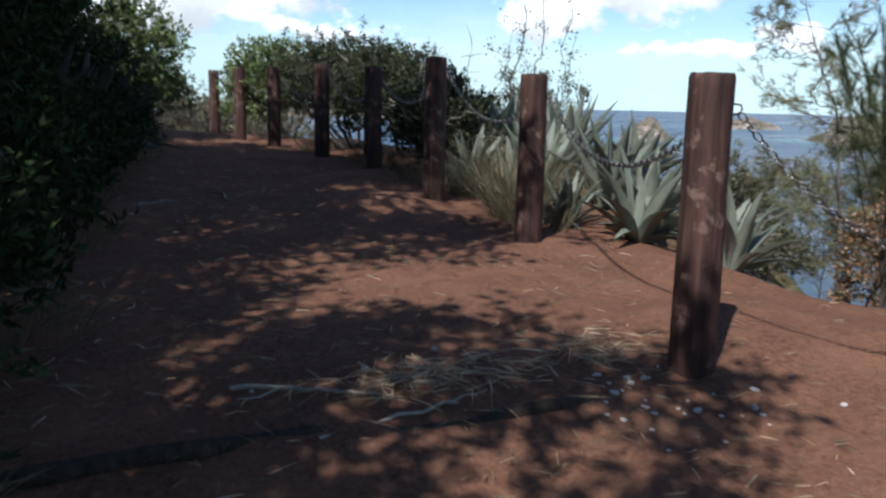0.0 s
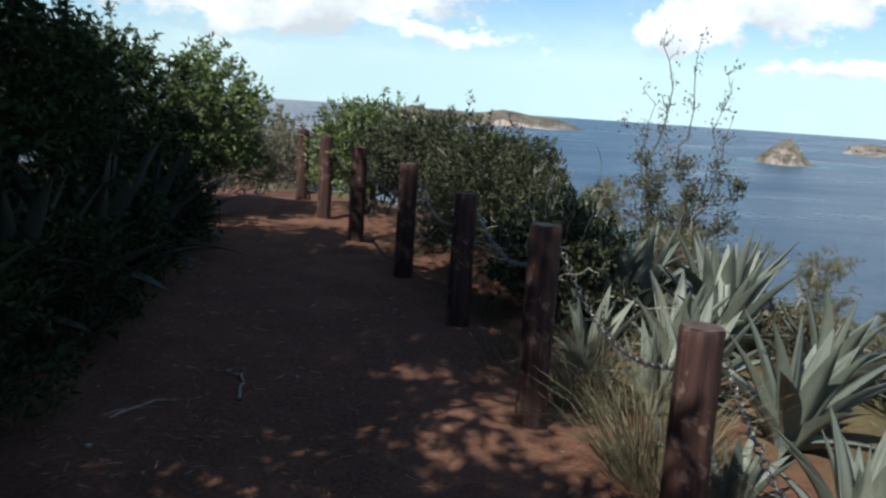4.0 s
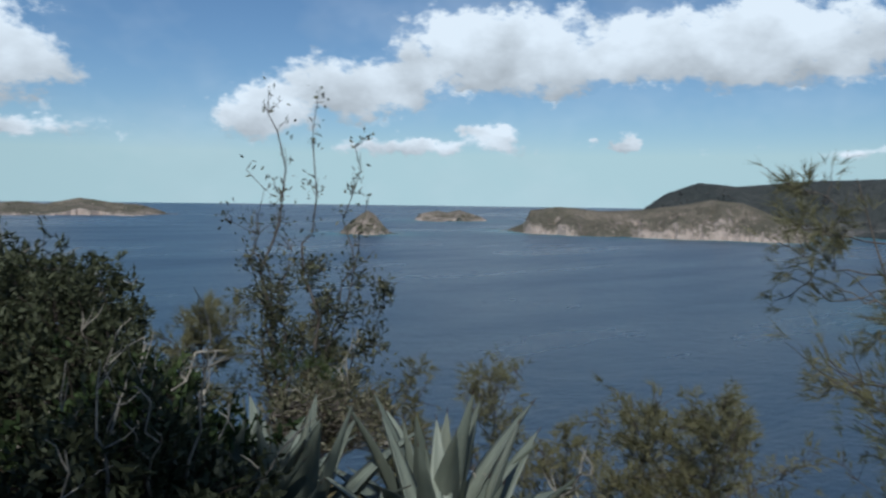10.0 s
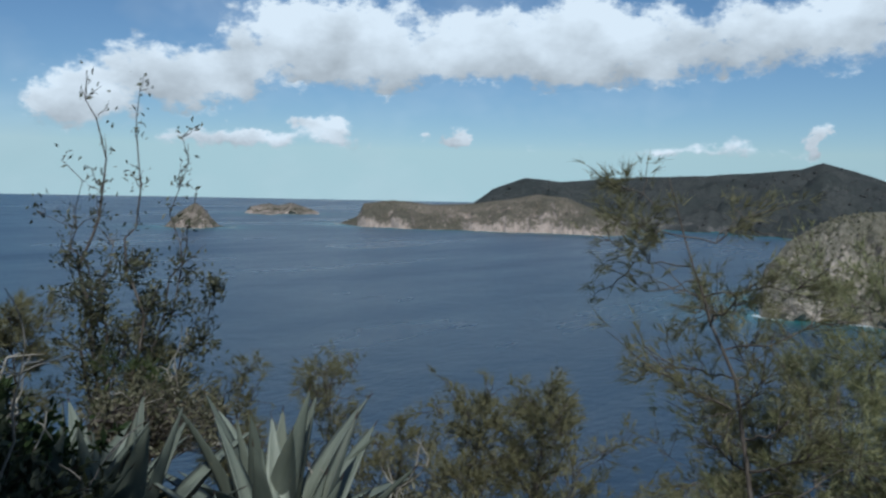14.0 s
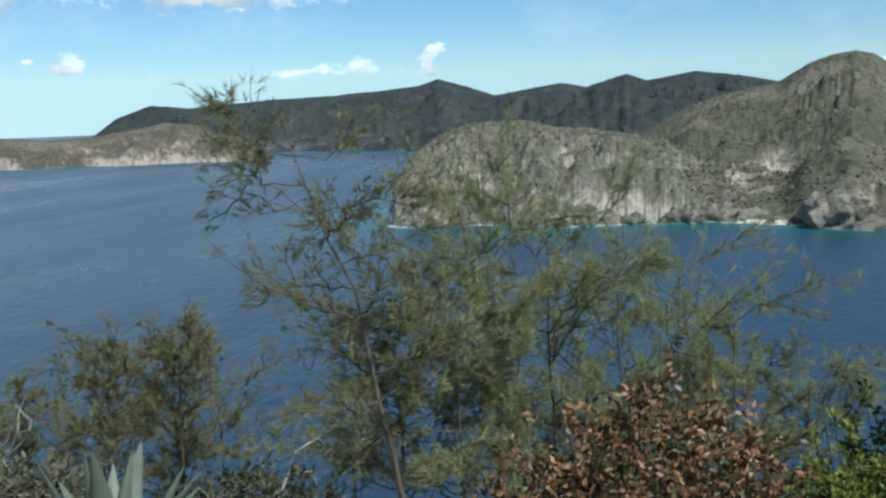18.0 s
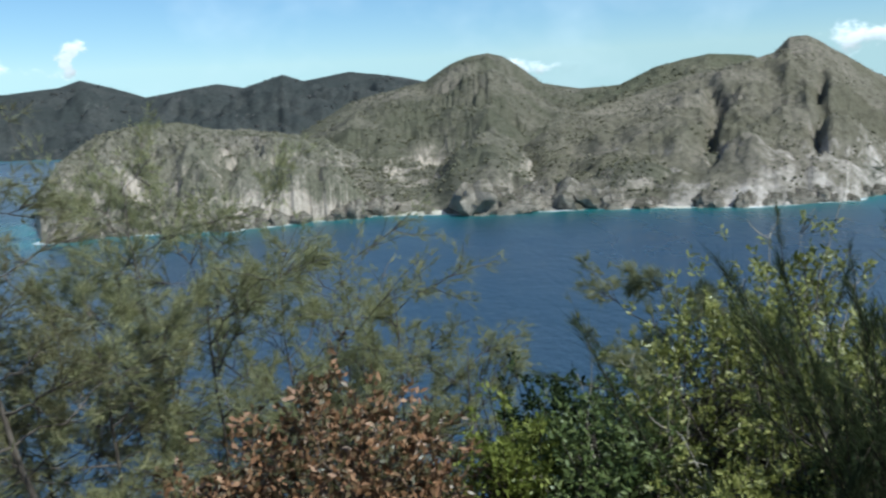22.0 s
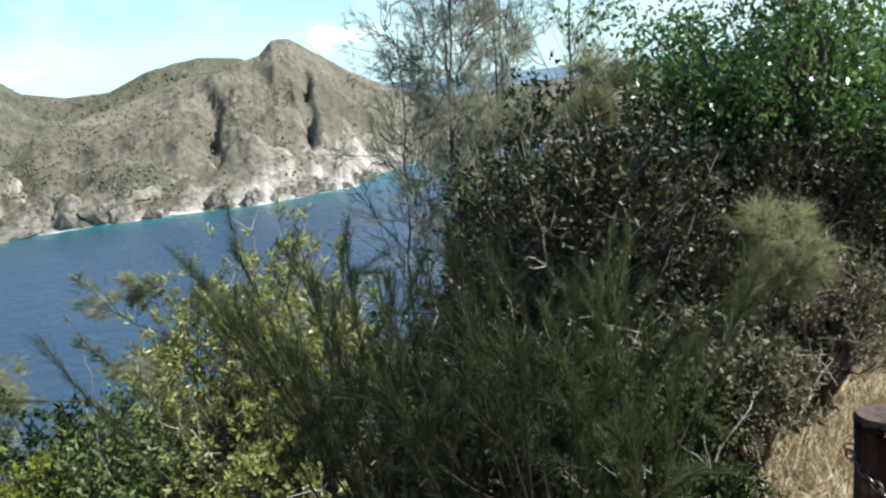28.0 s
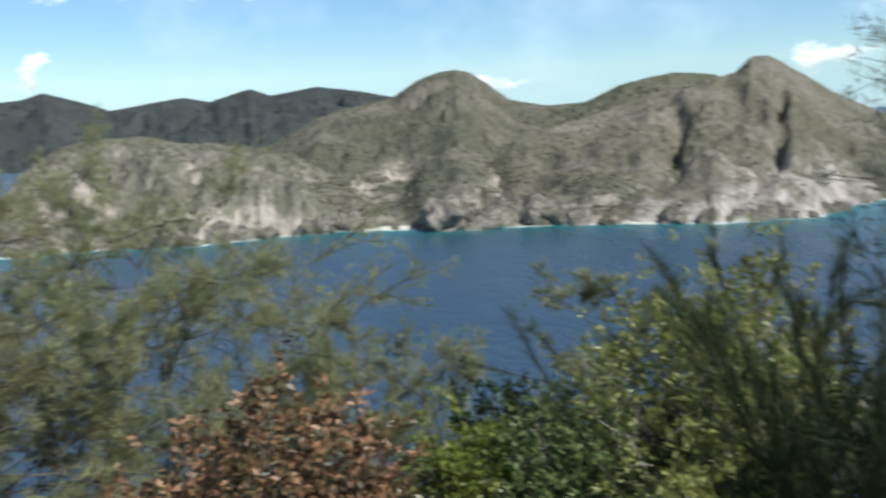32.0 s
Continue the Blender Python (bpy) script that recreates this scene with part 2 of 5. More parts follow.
def land_mat(name, rock, scrub, green, share, scale=0.02, flat=1.0, slope=0.9, base=1.0):
    """Rocky scrubland on a far hill: bare rock, dry scrub and greener gullies."""
    m = Mat(name, 1.0, spec=0.05)
    a, b, c_ = m.noise(scale, 8.0, 0.72), m.noise(scale * 4.5, 8.0, 0.75, squash=(1, 1, flat)), m.noise(scale * 20, 6.0, 0.7)
    geo = m.t.nodes.new("ShaderNodeNewGeometry")
    sepn = m.t.nodes.new("ShaderNodeSeparateXYZ")
    m.t.links.new(geo.outputs["True Normal"], sepn.inputs[0])
    steep = m.math("SUBTRACT", 1.0, sepn.outputs[2])
    low = m.t.nodes.new("ShaderNodeSeparateXYZ")
    m.t.links.new(m.pos, low.inputs[0])
    foot = m.math("MAXIMUM", m.math("SUBTRACT", 0.75, m.math("DIVIDE", m.math("ADD", low.outputs[2], 45.0), 40.0)), 0.0)
    # broad dark patches: greener scrub, with cloud shade put into the tone
    veg = m.mix(m.ramp(a, [(0.38, (0, 0, 0)), (0.58, (1, 1, 1))]), scrub, green)
    veg = m.mix(m.ramp(c_, [(0.46, (0, 0, 0)), (0.64, (0.8, 0.8, 0.8))]), veg, tuple(v * 0.6 for v in green))
    stone = m.ramp(m.math("ADD", m.math("MULTIPLY", b, 0.45), m.math("MULTIPLY", c_, 0.55)),
                   [(0.34, tuple(v * 0.42 for v in rock)), (0.47, rock), (0.68, tuple(v * 1.25 for v in rock))])
    f = m.math("ADD", m.math("MULTIPLY", steep, slope), m.math("MULTIPLY", m.math("SUBTRACT", b, 0.5), 2.0))
    big = m.noise(scale * 0.45, 3.0, 0.55)
    f = m.math("ADD", f, m.math("ADD", m.math("MULTIPLY", m.math("SUBTRACT", 0.5, a), 1.3), m.math("MULTIPLY", foot, base)))
    f = m.math("ADD", f, m.math("MULTIPLY", m.math("SUBTRACT", 0.5, big), 1.5))
    col = m.mix(m.ramp(m.math("ADD", f, share - 0.5), [(0.24, (0, 0, 0)), (0.66, (1, 1, 1))]), veg, stone)
    m.colour(col)
    return m.bump(m.math("ADD", b, m.math("MULTIPLY", c_, 0.6)), 3.0, 0.9).m


def sea_mat():
    m = Mat("sea_water", 0.12, spec=0.5)
    at = m.t.nodes.new("ShaderNodeAttribute")
    at.attribute_name = "shallow"
    sh = at.outputs["Fac"]
    wind = m.noise(0.006, 6.0, 0.65, squash=(0.5, 1.6, 1))
    deep = m.ramp(wind, [(0.3, (0.010, 0.025, 0.045)), (0.55, (0.016, 0.038, 0.066)), (0.75, (0.026, 0.055, 0.086))])
    c = m.mix(m.ramp(sh, [(0.0, (0, 0, 0)), (0.55, (0.35, 0.35, 0.35)), (1.0, (1, 1, 1))]), deep, (0.018, 0.135, 0.135))
    foam = m.math("MULTIPLY", m.ramp(sh, [(0.93, (0, 0, 0)), (0.985, (1, 1, 1))]), m.ramp(m.noise(0.045, 5.0, 0.7), [(0.44, (0, 0, 0)), (0.56, (1, 1, 1))]))
    m.colour(m.mix(foam, c, (0.75, 0.78, 0.78)))
    m.set(m.b.inputs["Roughness"], m.ramp(wind, [(0.3, (0.22, 0.22, 0.22)), (0.7, (0.40, 0.40, 0.40))]))
    h = m.math("ADD", m.noise(0.35, 6.0, 0.6, squash=(0.6, 1.4, 1)), m.math("MULTIPLY", m.noise(0.05, 4.0, 0.6), 2.0))
    return m.bump(h, 1.0, 0.4).m


DIRT, POST, SEA = dirt_mat(), post_mat(), sea_mat()
BARK = bark_mat("grey_bark", (0.05, 0.04, 0.034), (0.21, 0.18, 0.15))
DARK_BARK = bark_mat("dark_bark", (0.018, 0.014, 0.011), (0.085, 0.065, 0.05))
PALE_TWIG = bark_mat("bleached_twig", (0.22, 0.19, 0.15), (0.5, 0.46, 0.39))
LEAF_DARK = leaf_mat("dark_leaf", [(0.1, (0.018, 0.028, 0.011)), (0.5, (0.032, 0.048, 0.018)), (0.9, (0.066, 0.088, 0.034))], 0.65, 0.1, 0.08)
LEAF_MID = leaf_mat("olive_leaf", [(0.1, (0.060, 0.086, 0.026)), (0.5, (0.114, 0.150, 0.048)), (0.92, (0.192, 0.222, 0.090))], 0.45)
LEAF_LIME = leaf_mat("lime_leaf", [(0.1, (0.10, 0.125, 0.022)), (0.5, (0.205, 0.235, 0.045)), (0.9, (0.325, 0.345, 0.095))], 0.45, 0.4)
LEAF_OLIVE = leaf_mat("yellow_olive_leaf", [(0.1, (0.12, 0.135, 0.03)), (0.5, (0.26, 0.27, 0.075)), (0.9, (0.42, 0.41, 0.16))], 0.42, 0.4, 0.5)
LEAF_RUST = leaf_mat("rusty_leaf", [(0.08, (0.052, 0.056, 0.024)), (0.35, (0.11, 0.078, 0.038)), (0.6, (0.215, 0.110, 0.056)), (0.92, (0.355, 0.215, 0.125))], 0.42, 0.12, 0.45)
LEAF_MAROON = leaf_mat("brown_dry_leaf", [(0.1, (0.022, 0.028, 0.012)), (0.5, (0.046, 0.052, 0.022)), (0.78, (0.085, 0.075, 0.034)), (0.95, (0.17, 0.11, 0.055))], 0.5, 0.12)
LEAF_GREY = leaf_mat("grey_scrub_leaf", [(0.1, (0.075, 0.075, 0.04)), (0.5, (0.14, 0.13, 0.075)), (0.9, (0.22, 0.20, 0.13))], 0.6)
LEAF_HEDGE = leaf_mat("hedge_leaf", [(0.1, (0.022, 0.026, 0.012)), (0.5, (0.046, 0.052, 0.026)), (0.92, (0.105, 0.112, 0.066))], 0.6, 0.15, 0.15)
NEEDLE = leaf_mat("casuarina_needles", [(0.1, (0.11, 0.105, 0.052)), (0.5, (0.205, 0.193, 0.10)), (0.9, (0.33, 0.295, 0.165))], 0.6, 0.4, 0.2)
# brighter copy of the needles above, sunlight put into the colour
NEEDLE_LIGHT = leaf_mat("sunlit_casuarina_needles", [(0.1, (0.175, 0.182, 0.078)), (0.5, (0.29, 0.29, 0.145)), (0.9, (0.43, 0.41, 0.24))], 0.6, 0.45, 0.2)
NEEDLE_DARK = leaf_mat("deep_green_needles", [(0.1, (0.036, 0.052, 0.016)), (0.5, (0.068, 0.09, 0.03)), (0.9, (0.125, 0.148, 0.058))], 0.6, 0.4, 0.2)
# darker copy of the deep green needles, shade put into the colour
NEEDLE_SHADED = leaf_mat("shaded_plume_needles", [(0.1, (0.018, 0.027, 0.010)), (0.5, (0.034, 0.046, 0.018)), (0.9, (0.075, 0.088, 0.040))], 0.7, 0.3, 0.15)
# grey-green made paler, the wash of sky light put into the colour
NEEDLE_WASHED = leaf_mat("washed_grey_green_needles", [(0.1, (0.19, 0.20, 0.125)), (0.5, (0.33, 0.335, 0.23)), (0.9, (0.48, 0.47, 0.36))], 0.6, 0.45, 0.2)
STRAW = leaf_mat("dry_grass", [(0.1, (0.28, 0.21, 0.12)), (0.5, (0.52, 0.42, 0.28)), (0.9, (0.70, 0.60, 0.43))], 0.75, 0.3, 0.15)
TUSSOCK = leaf_mat("grey_tussock", [(0.1, (0.06, 0.055, 0.03)), (0.5, (0.15, 0.13, 0.075)), (0.9, (0.30, 0.26, 0.16))], 0.75, 0.2, 0.15)


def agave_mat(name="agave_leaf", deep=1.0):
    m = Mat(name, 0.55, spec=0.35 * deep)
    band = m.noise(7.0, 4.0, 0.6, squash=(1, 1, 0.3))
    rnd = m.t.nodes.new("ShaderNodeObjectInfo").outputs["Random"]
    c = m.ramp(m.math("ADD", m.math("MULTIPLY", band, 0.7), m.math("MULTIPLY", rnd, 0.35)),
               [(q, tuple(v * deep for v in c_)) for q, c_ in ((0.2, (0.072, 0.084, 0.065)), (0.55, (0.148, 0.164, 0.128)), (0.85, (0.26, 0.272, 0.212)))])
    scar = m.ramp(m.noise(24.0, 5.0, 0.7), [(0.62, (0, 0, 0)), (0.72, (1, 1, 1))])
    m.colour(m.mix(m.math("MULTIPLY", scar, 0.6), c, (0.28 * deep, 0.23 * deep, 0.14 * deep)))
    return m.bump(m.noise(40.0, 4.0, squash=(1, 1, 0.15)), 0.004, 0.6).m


# the second copy is the same leaf darkened to hold the thicket's shade
AGAVE, AGAVE_SHADED = agave_mat(), agave_mat("shaded_agave_leaf", 0.38)
SPINE = Mat("agave_spine", 0.5).colour((0.05, 0.03, 0.02)).m


def chain_mat():
    m = Mat("galvanised_steel", 0.36, 0.85, 0.5)
    m.colour(m.ramp(m.noise(60.0, 5.0), [(0.35, (0.09, 0.065, 0.05)), (0.6, (0.20, 0.19, 0.18))]))
    return m.m


CHAIN = chain_mat()
PEBBLE = Mat("pale_stone", 0.9)
PEBBLE = PEBBLE.colour(PEBBLE.ramp(PEBBLE.noise(14.0), [(0.3, (0.25, 0.22, 0.2)), (0.7, (0.58, 0.54, 0.5))])).m
ROCK_NEAR = land_mat("tan_cliff_scrub", (0.40, 0.34, 0.285), (0.235, 0.208, 0.172), (0.150, 0.142, 0.103), 0.0, 0.016, 0.5, 1.25, 0.75)
ROCK_FACE = land_mat("grey_rock_face", (0.40, 0.35, 0.31), (0.215, 0.186, 0.15), (0.13, 0.118, 0.084), 0.16, 0.012, 0.6, 0.6, 0.9)
# the dome's darker scrub and green also hold cloud shade on its flank
ROCK_DOME = land_mat("brown_scrub_hill", (0.40, 0.34, 0.285), (0.190, 0.165, 0.134), (0.098, 0.095, 0.066), -0.10, 0.010, 0.6, 0.9, 1.35)
GREEN_HILL = land_mat("green_scrub_hill", (0.26, 0.23, 0.19), (0.155, 0.14, 0.10), (0.10, 0.10, 0.065), 0.16, 0.012)
# wooded range: cloud shade and blue-grey haze are put into this colour
FOREST_SHADED = land_mat("cloud_shaded_forest_hill", (0.13, 0.122, 0.115), (0.068, 0.070, 0.066), (0.045, 0.050, 0.048), 0.05, 0.010)
CLIFF_FAR = land_mat("far_tan_cliff", (0.37, 0.30, 0.255), (0.20, 0.165, 0.13), (0.11, 0.10, 0.075), 0.16, 0.014, 0.6, 1.1, 0.8)
SAND = Mat("white_sand", 0.95)
SAND = SAND.colour(SAND.ramp(SAND.noise(0.4), [(0.3, (0.45, 0.41, 0.34)), (0.7, (0.60, 0.55, 0.47))])).m

# ---- building tools ----
rng = np.random.default_rng(7)


def sheet(name, V, F, mat, parent=None, smooth=False, label=""):
    """A mesh object from arrays: vertices n x 3, faces m x 3 or m x 4."""
    V, F = np.asarray(V, np.float32), np.asarray(F, np.int32)
    me = bpy.data.meshes.new(name)
    me.vertices.add(len(V))
    me.vertices.foreach_set("co", V.ravel())
    me.loops.add(F.size)
    me.loops.foreach_set("vertex_index", F.ravel())
    me.polygons.add(len(F))
    me.polygons.foreach_set("loop_start", np.arange(0, F.size, F.shape[1], dtype=np.int32))
    if smooth:
        me.polygons.foreach_set("use_smooth", np.ones(len(F), bool))
    me.materials.append(mat)
    me.update(calc_edges=True)
    me.validate()
    ob = new(name, me)
    if parent is not None:
        ob.parent = parent
    if label:
        ob["label"] = label
    return ob


def part(name, bm, material, parent, label=""):
    """One bmesh as one mesh object under a thing or a part."""
    me = bpy.data.meshes.new(name)
    bm.to_mesh(me)
    bm.free()
    me.materials.append(material)
    ob = new(name, me)
    ob.parent = parent
    if label:
        ob["label"] = label
    return ob


def holder(name, x, y, z, label, category, group="", kind=""):
    ob = new(name)
    ob.location = (x, y, z)
    ob.empty_display_size = 0.2
    return tagged(ob, label, category, group, kind)


def tube(points, radii, sides=6):
    """Vertices and quads of a tapered tube along points."""
    P = np.asarray(points, float)
    n = len(P)
    T = np.gradient(P, axis=0)
    T /= np.linalg.norm(T, axis=1)[:, None] + 1e-9
    ref = np.where(np.abs(T[:, 2:3]) > 0.9, [[1.0, 0, 0]], [[0, 0, 1.0]])
    U = np.cross(T, ref)
    U /= np.linalg.norm(U, axis=1)[:, None] + 1e-9
    W = np.cross(T, U)
    a = np.arange(sides) * 2 * np.pi / sides
    V = P[:, None] + np.asarray(radii)[:, None, None] * (np.cos(a)[None, :, None] * U[:, None] + np.sin(a)[None, :, None] * W[:, None])
    i, j = np.meshgrid(np.arange(n - 1), np.arange(sides), indexing="ij")
    k = (j + 1) % sides
    F = np.stack([i * sides + j, i * sides + k, (i + 1) * sides + k, (i + 1) * sides + j], -1).reshape(-1, 4)
    return V.reshape(-1, 3), F


def join(pieces):
    """Several (V, F) as one."""
    Vs, Fs, o = [], [], 0
    for V, F in pieces:
        Vs.append(V)
        Fs.append(F + o)
        o += len(V)
    return np.concatenate(Vs), np.concatenate(Fs)


def unit(v):
    return v / (np.linalg.norm(v, axis=-1, keepdims=True) + 1e-9)


def leaves(P, D, length, width, r, fold=0.12):
    """One folded pointed quad a leaf, from the points P along D."""
    n = len(P)
    D = unit(D)
    S = unit(np.cross(D, r.normal(size=(n, 3))))
    N = np.cross(S, D)
    L = (length * r.uniform(0.65, 1.25, n))[:, None]
    W = (width * r.uniform(0.7, 1.2, n))[:, None] * 0.5
    mid = P + D * L * 0.48 - N * L * fold
    V = np.stack([P, mid + S * W, P + D * L, mid - S * W], 1).reshape(-1, 3)
    return V, np.arange(n * 4).reshape(-1, 4)


def strips(P, D, length, width, r, droop=0.3):
    """One bent, tapered blade of two pieces for each grass blade."""
    n = len(P)
    D = unit(D)
    S = unit(np.cross(D, r.normal(size=(n, 3))))
    L = (length * r.uniform(0.5, 1.3, n))[:, None]
    W = width * r.uniform(0.7, 1.2, n)[:, None] * 0.5
    M = P + D * L * 0.55
    E = P + D * L + np.array([0, 0, -1.0]) * L * droop * r.uniform(0.2, 1.0, n)[:, None]
    V = np.stack([P - S * W, P + S * W, M + S * W * 0.85, M - S * W * 0.85, E + S * W * 0.3, E - S * W * 0.3], 1).reshape(-1, 3)
    k = np.arange(n)[:, None] * 6
    F = np.concatenate([k + [0, 1, 2, 3], k + [3, 2, 4, 5]])
    return V, F


def needles(P, D, length, width, r, droop=0.2):
    """One thin tapering sliver a needle."""
    n = len(P)
    D = unit(D)
    S = unit(np.cross(D, r.normal(size=(n, 3))))
    L = (length * r.uniform(0.45, 1.3, n))[:, None]
    W = width * r.uniform(0.7, 1.3, n)[:, None] * 0.5
    E = P + D * L + np.array([0, 0, -1.0]) * L * droop * r.uniform(0.0, 1.0, n)[:, None]
    V = np.stack([P - S * W, P + S * W, E], 1).reshape(-1, 3)
    return V, np.arange(n * 3).reshape(-1, 3)


# ---- the ground: one sheet from the ridge path down the cliff to the sea ----
PATH_Y = [-60, -10, -3, 0, 2.1, 2.6, 4.7, 6.0, 9.0, 11.0, 14.0, 20.0, 45.0, 90.0]
PATH_Z = [-1.0, -0.7, -0.5, -0.32, -0.10, 0.0, 0.06, 0.15, 0.26, 0.30, 0.30, -0.4, -3.0, -20.0]
EDGE_Y = [-60, -5.4, -1.35, 1.15, 3.65, 5.2, 6.2, 8.5, 11.0, 14.0, 20.0, 60.0]
EDGE_X = [9.0, 6.0, 5.2, 4.1, 3.1, 3.2, 4.4, 4.7, 3.8, 3.5, 4.0, 8.0]


def ground(x, y):
    """Height of the ground."""
    x, y = np.asarray(x, float), np.asarray(y, float)
    z = np.interp(y, PATH_Y, PATH_Z)
    over = x - np.interp(y, EDGE_Y, EDGE_X)
    z = z - np.where(over > 0, 0.66 * np.sqrt(over * over + 0.36) - 0.66 * 0.6, 0)
    left = np.maximum(-1.3 - x, 0)
    z = z + 0.14 * np.minimum(left, 4) - 0.30 * np.maximum(left - 10, 0)
    z = z - 0.5 * np.maximum(-y - 45, 0)
    return np.maximum(z, SEA_Z - 3)


def spaced(lo, a, b, hi, fine, grow=1.22):
    """Grid lines: fine between a and b, ever wider beyond."""
    mid = list(np.arange(a, b, fine))
    up, s = [b], fine
    while up[-1] < hi:
        s *= grow
        up.append(up[-1] + s)
    dn, s = [], fine
    v = a
    while v > lo:
        s *= grow
        v -= s
        dn.append(v)
    return np.array(dn[::-1] + mid + up)


gx, gy = spaced(-190, -2.6, 5.2, 110, 0.075), spaced(-170, -2.5, 12.5, 230, 0.08)
GX, GY = np.meshgrid(gx, gy)
GZ = ground(GX, GY)
fn = np.array([noise.fractal(Vector((x * 1.6, y * 1.6, 0.3)), 0.9, 2.1, 5) for x, y in zip(GX.ravel(), GY.ravel())]).reshape(GX.shape)
near_w = np.exp(-np.maximum(np.abs(GX - 1) - 4, 0) / 6)
GZ = GZ + fn * (0.035 * near_w + 0.5 * (1 - near_w))
# small mounds round the feet of the posts and the eroded lip before the fence
for mx, my, mh, mr in ((2.05, 6.1, 0.10, 0.5), (2.2, 7.5, 0.12, 0.45), (2.0, 9.2, 0.08, 0.5), (2.45, 4.6, 0.05, 0.4), (0.6, 14.5, 0.15, 1.4)):
    GZ += mh * np.exp(-((GX - mx) ** 2 + (GY - my) ** 2) / mr ** 2)
ny, nx = GX.shape
i, j = np.meshgrid(np.arange(ny - 1), np.arange(nx - 1), indexing="ij")
k0 = (i * nx + j).ravel()
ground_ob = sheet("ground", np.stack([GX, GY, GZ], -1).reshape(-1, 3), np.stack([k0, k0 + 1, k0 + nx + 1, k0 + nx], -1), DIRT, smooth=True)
tagged(ground_ob, "bare red dirt footpath on a ridge, falling off to a scrubby cliff", "ground", kind="structure")

# ---- far shores: azimuth and elevation (degrees) of each crest, as seen from the stopping place ----
SHORES = []     # azimuth lines of the waterlines, for the shallows


def ridge(name, label, crest, shore, depth, mat, cliff=0.25, amp=10.0, wave=60.0, na=300, nr=60, category="hill", gully=0.0, depth_g=0.0, cuts=()):
    """A hill from the waterline up to its crest and down behind. crest: azimuth, elevation; shore: azimuth, distance of the waterline;
    depth: how far behind the waterline the crest stands; cliff: share of the height that rises at once;
    gully, depth_g: spacing and depth of the gullies down the flank; cuts: single ravines as azimuth, half width (degrees), depth."""
    a0, a1 = crest[0][0], crest[-1][0]
    az = np.linspace(a0, a1, na)
    el = np.interp(az, [c[0] for c in crest], [c[1] for c in crest])
    ds = np.interp(az, [c[0] for c in shore], [c[1] for c in shore])
    dp = np.interp(az, [c[0] for c in depth], [c[1] for c in depth])
    zc = EYE[2] + np.tan(np.radians(el)) * (ds + dp)
    zc = np.maximum(zc, SEA_Z + 0.5)
    s = np.concatenate([np.linspace(-0.02, 0.1, nr // 4, endpoint=False), np.linspace(0.1, 1.0, nr - nr // 4), np.linspace(1.06, 1.9, 14)])
    S, A = np.meshgrid(s, az)
    up = np.clip(S, 0, 1)
    arc = np.radians(az) * ds.mean()
    bluff = np.array([noise.noise(Vector((v / 34.0, 5.3, 0.2))) + 0.5 * noise.noise(Vector((v / 13.0, 9.1, 0.2))) for v in arc])
    cliff = np.clip(cliff * (1.0 + 1.1 * bluff), 0.02, 0.8)[:, None]
    prof = cliff * np.clip(S / 0.075, 0, 1) ** 0.6 + (1 - cliff) * np.clip((S - 0.02) / 0.98, 0, 1) ** 1.15
    back = np.clip((S - 1) / 0.9, 0, 1)
    prof = np.where(S > 1, 1 - back ** 1.2, prof)
    D = ds[:, None] + dp[:, None] * S
    X, Y = EYE[0] + D * np.sin(np.radians(A)), EYE[1] + D * np.cos(np.radians(A))
    Z = SEA_Z - 2.0 + (zc[:, None] - SEA_Z + 2.0) * prof
    n1 = np.array([noise.fractal(Vector((x / wave, y / wave, 3.1)), 0.75, 2.15, 6) for x, y in zip(X.ravel(), Y.ravel())]).reshape(X.shape)
    n2 = np.array([noise.ridged_multi_fractal(Vector((x / (wave * 0.5), y / (wave * 0.5), 7.7)), 0.9, 2.1, 5, 1.0, 2.0) for x, y in zip(X.ravel(), Y.ravel())]).reshape(X.shape)
    env = np.sin(np.pi * np.clip(up, 0.0, 1.0)) ** 0.6 * 0.9 + 0.05
    hgt = (zc[:, None] - SEA_Z) / np.maximum(1, (zc - SEA_Z).max())
    Z = Z + (n1 * amp + (n2 - 1.0) * amp * 0.55) * env * hgt
    if gully:
        flow = arc[:, None] + n1 * gully * 0.45
        for k_, (wd, dg) in enumerate(((gully, depth_g), (gully * 0.37, depth_g * 0.45))):
            v3 = np.array([noise.noise(Vector((p / wd, q * 1.6, 2.2 + k_))) for p, q in zip(flow.ravel(), S.ravel())]).reshape(X.shape)
            Z = Z - dg * np.clip(1 - np.abs(v3) / 0.22, 0, 1) ** 1.2 * env * hgt
    for ca, cw, cd in cuts:
        Z = Z - cd * np.exp(-((A + n1 * 0.5 - ca) / cw) ** 2) * np.clip((S - 0.12) / 0.12, 0, 1) * np.clip((0.85 - S) / 0.2, 0, 1)
    # keep the flank under the crest's line of sight
    lim = EYE[2] + np.tan(np.radians(el))[:, None] * D
    Z = np.where((S < 0.985) & (S > 0), np.minimum(Z, lim - 0.012 * D * (1 - up) - 0.0), Z)
    # crumbled waterline
    wob = n1[:, :1] * 14 * (ds[:, None] / 400)
    fall = np.clip(1 - S / 0.25, 0, 1)
    X += np.sin(np.radians(A)) * wob * fall
    Y += np.cos(np.radians(A)) * wob * fall
    m_, n_ = X.shape
    ii, jj = np.meshgrid(np.arange(m_ - 1), np.arange(n_ - 1), indexing="ij")
    q0 = (ii * n_ + jj).ravel()
    V = np.stack([X, Y, Z], -1).reshape(-1, 3)
    ob = sheet(name, V, np.stack([q0, q0 + n_, q0 + n_ + 1, q0 + 1], -1), mat, smooth=True)
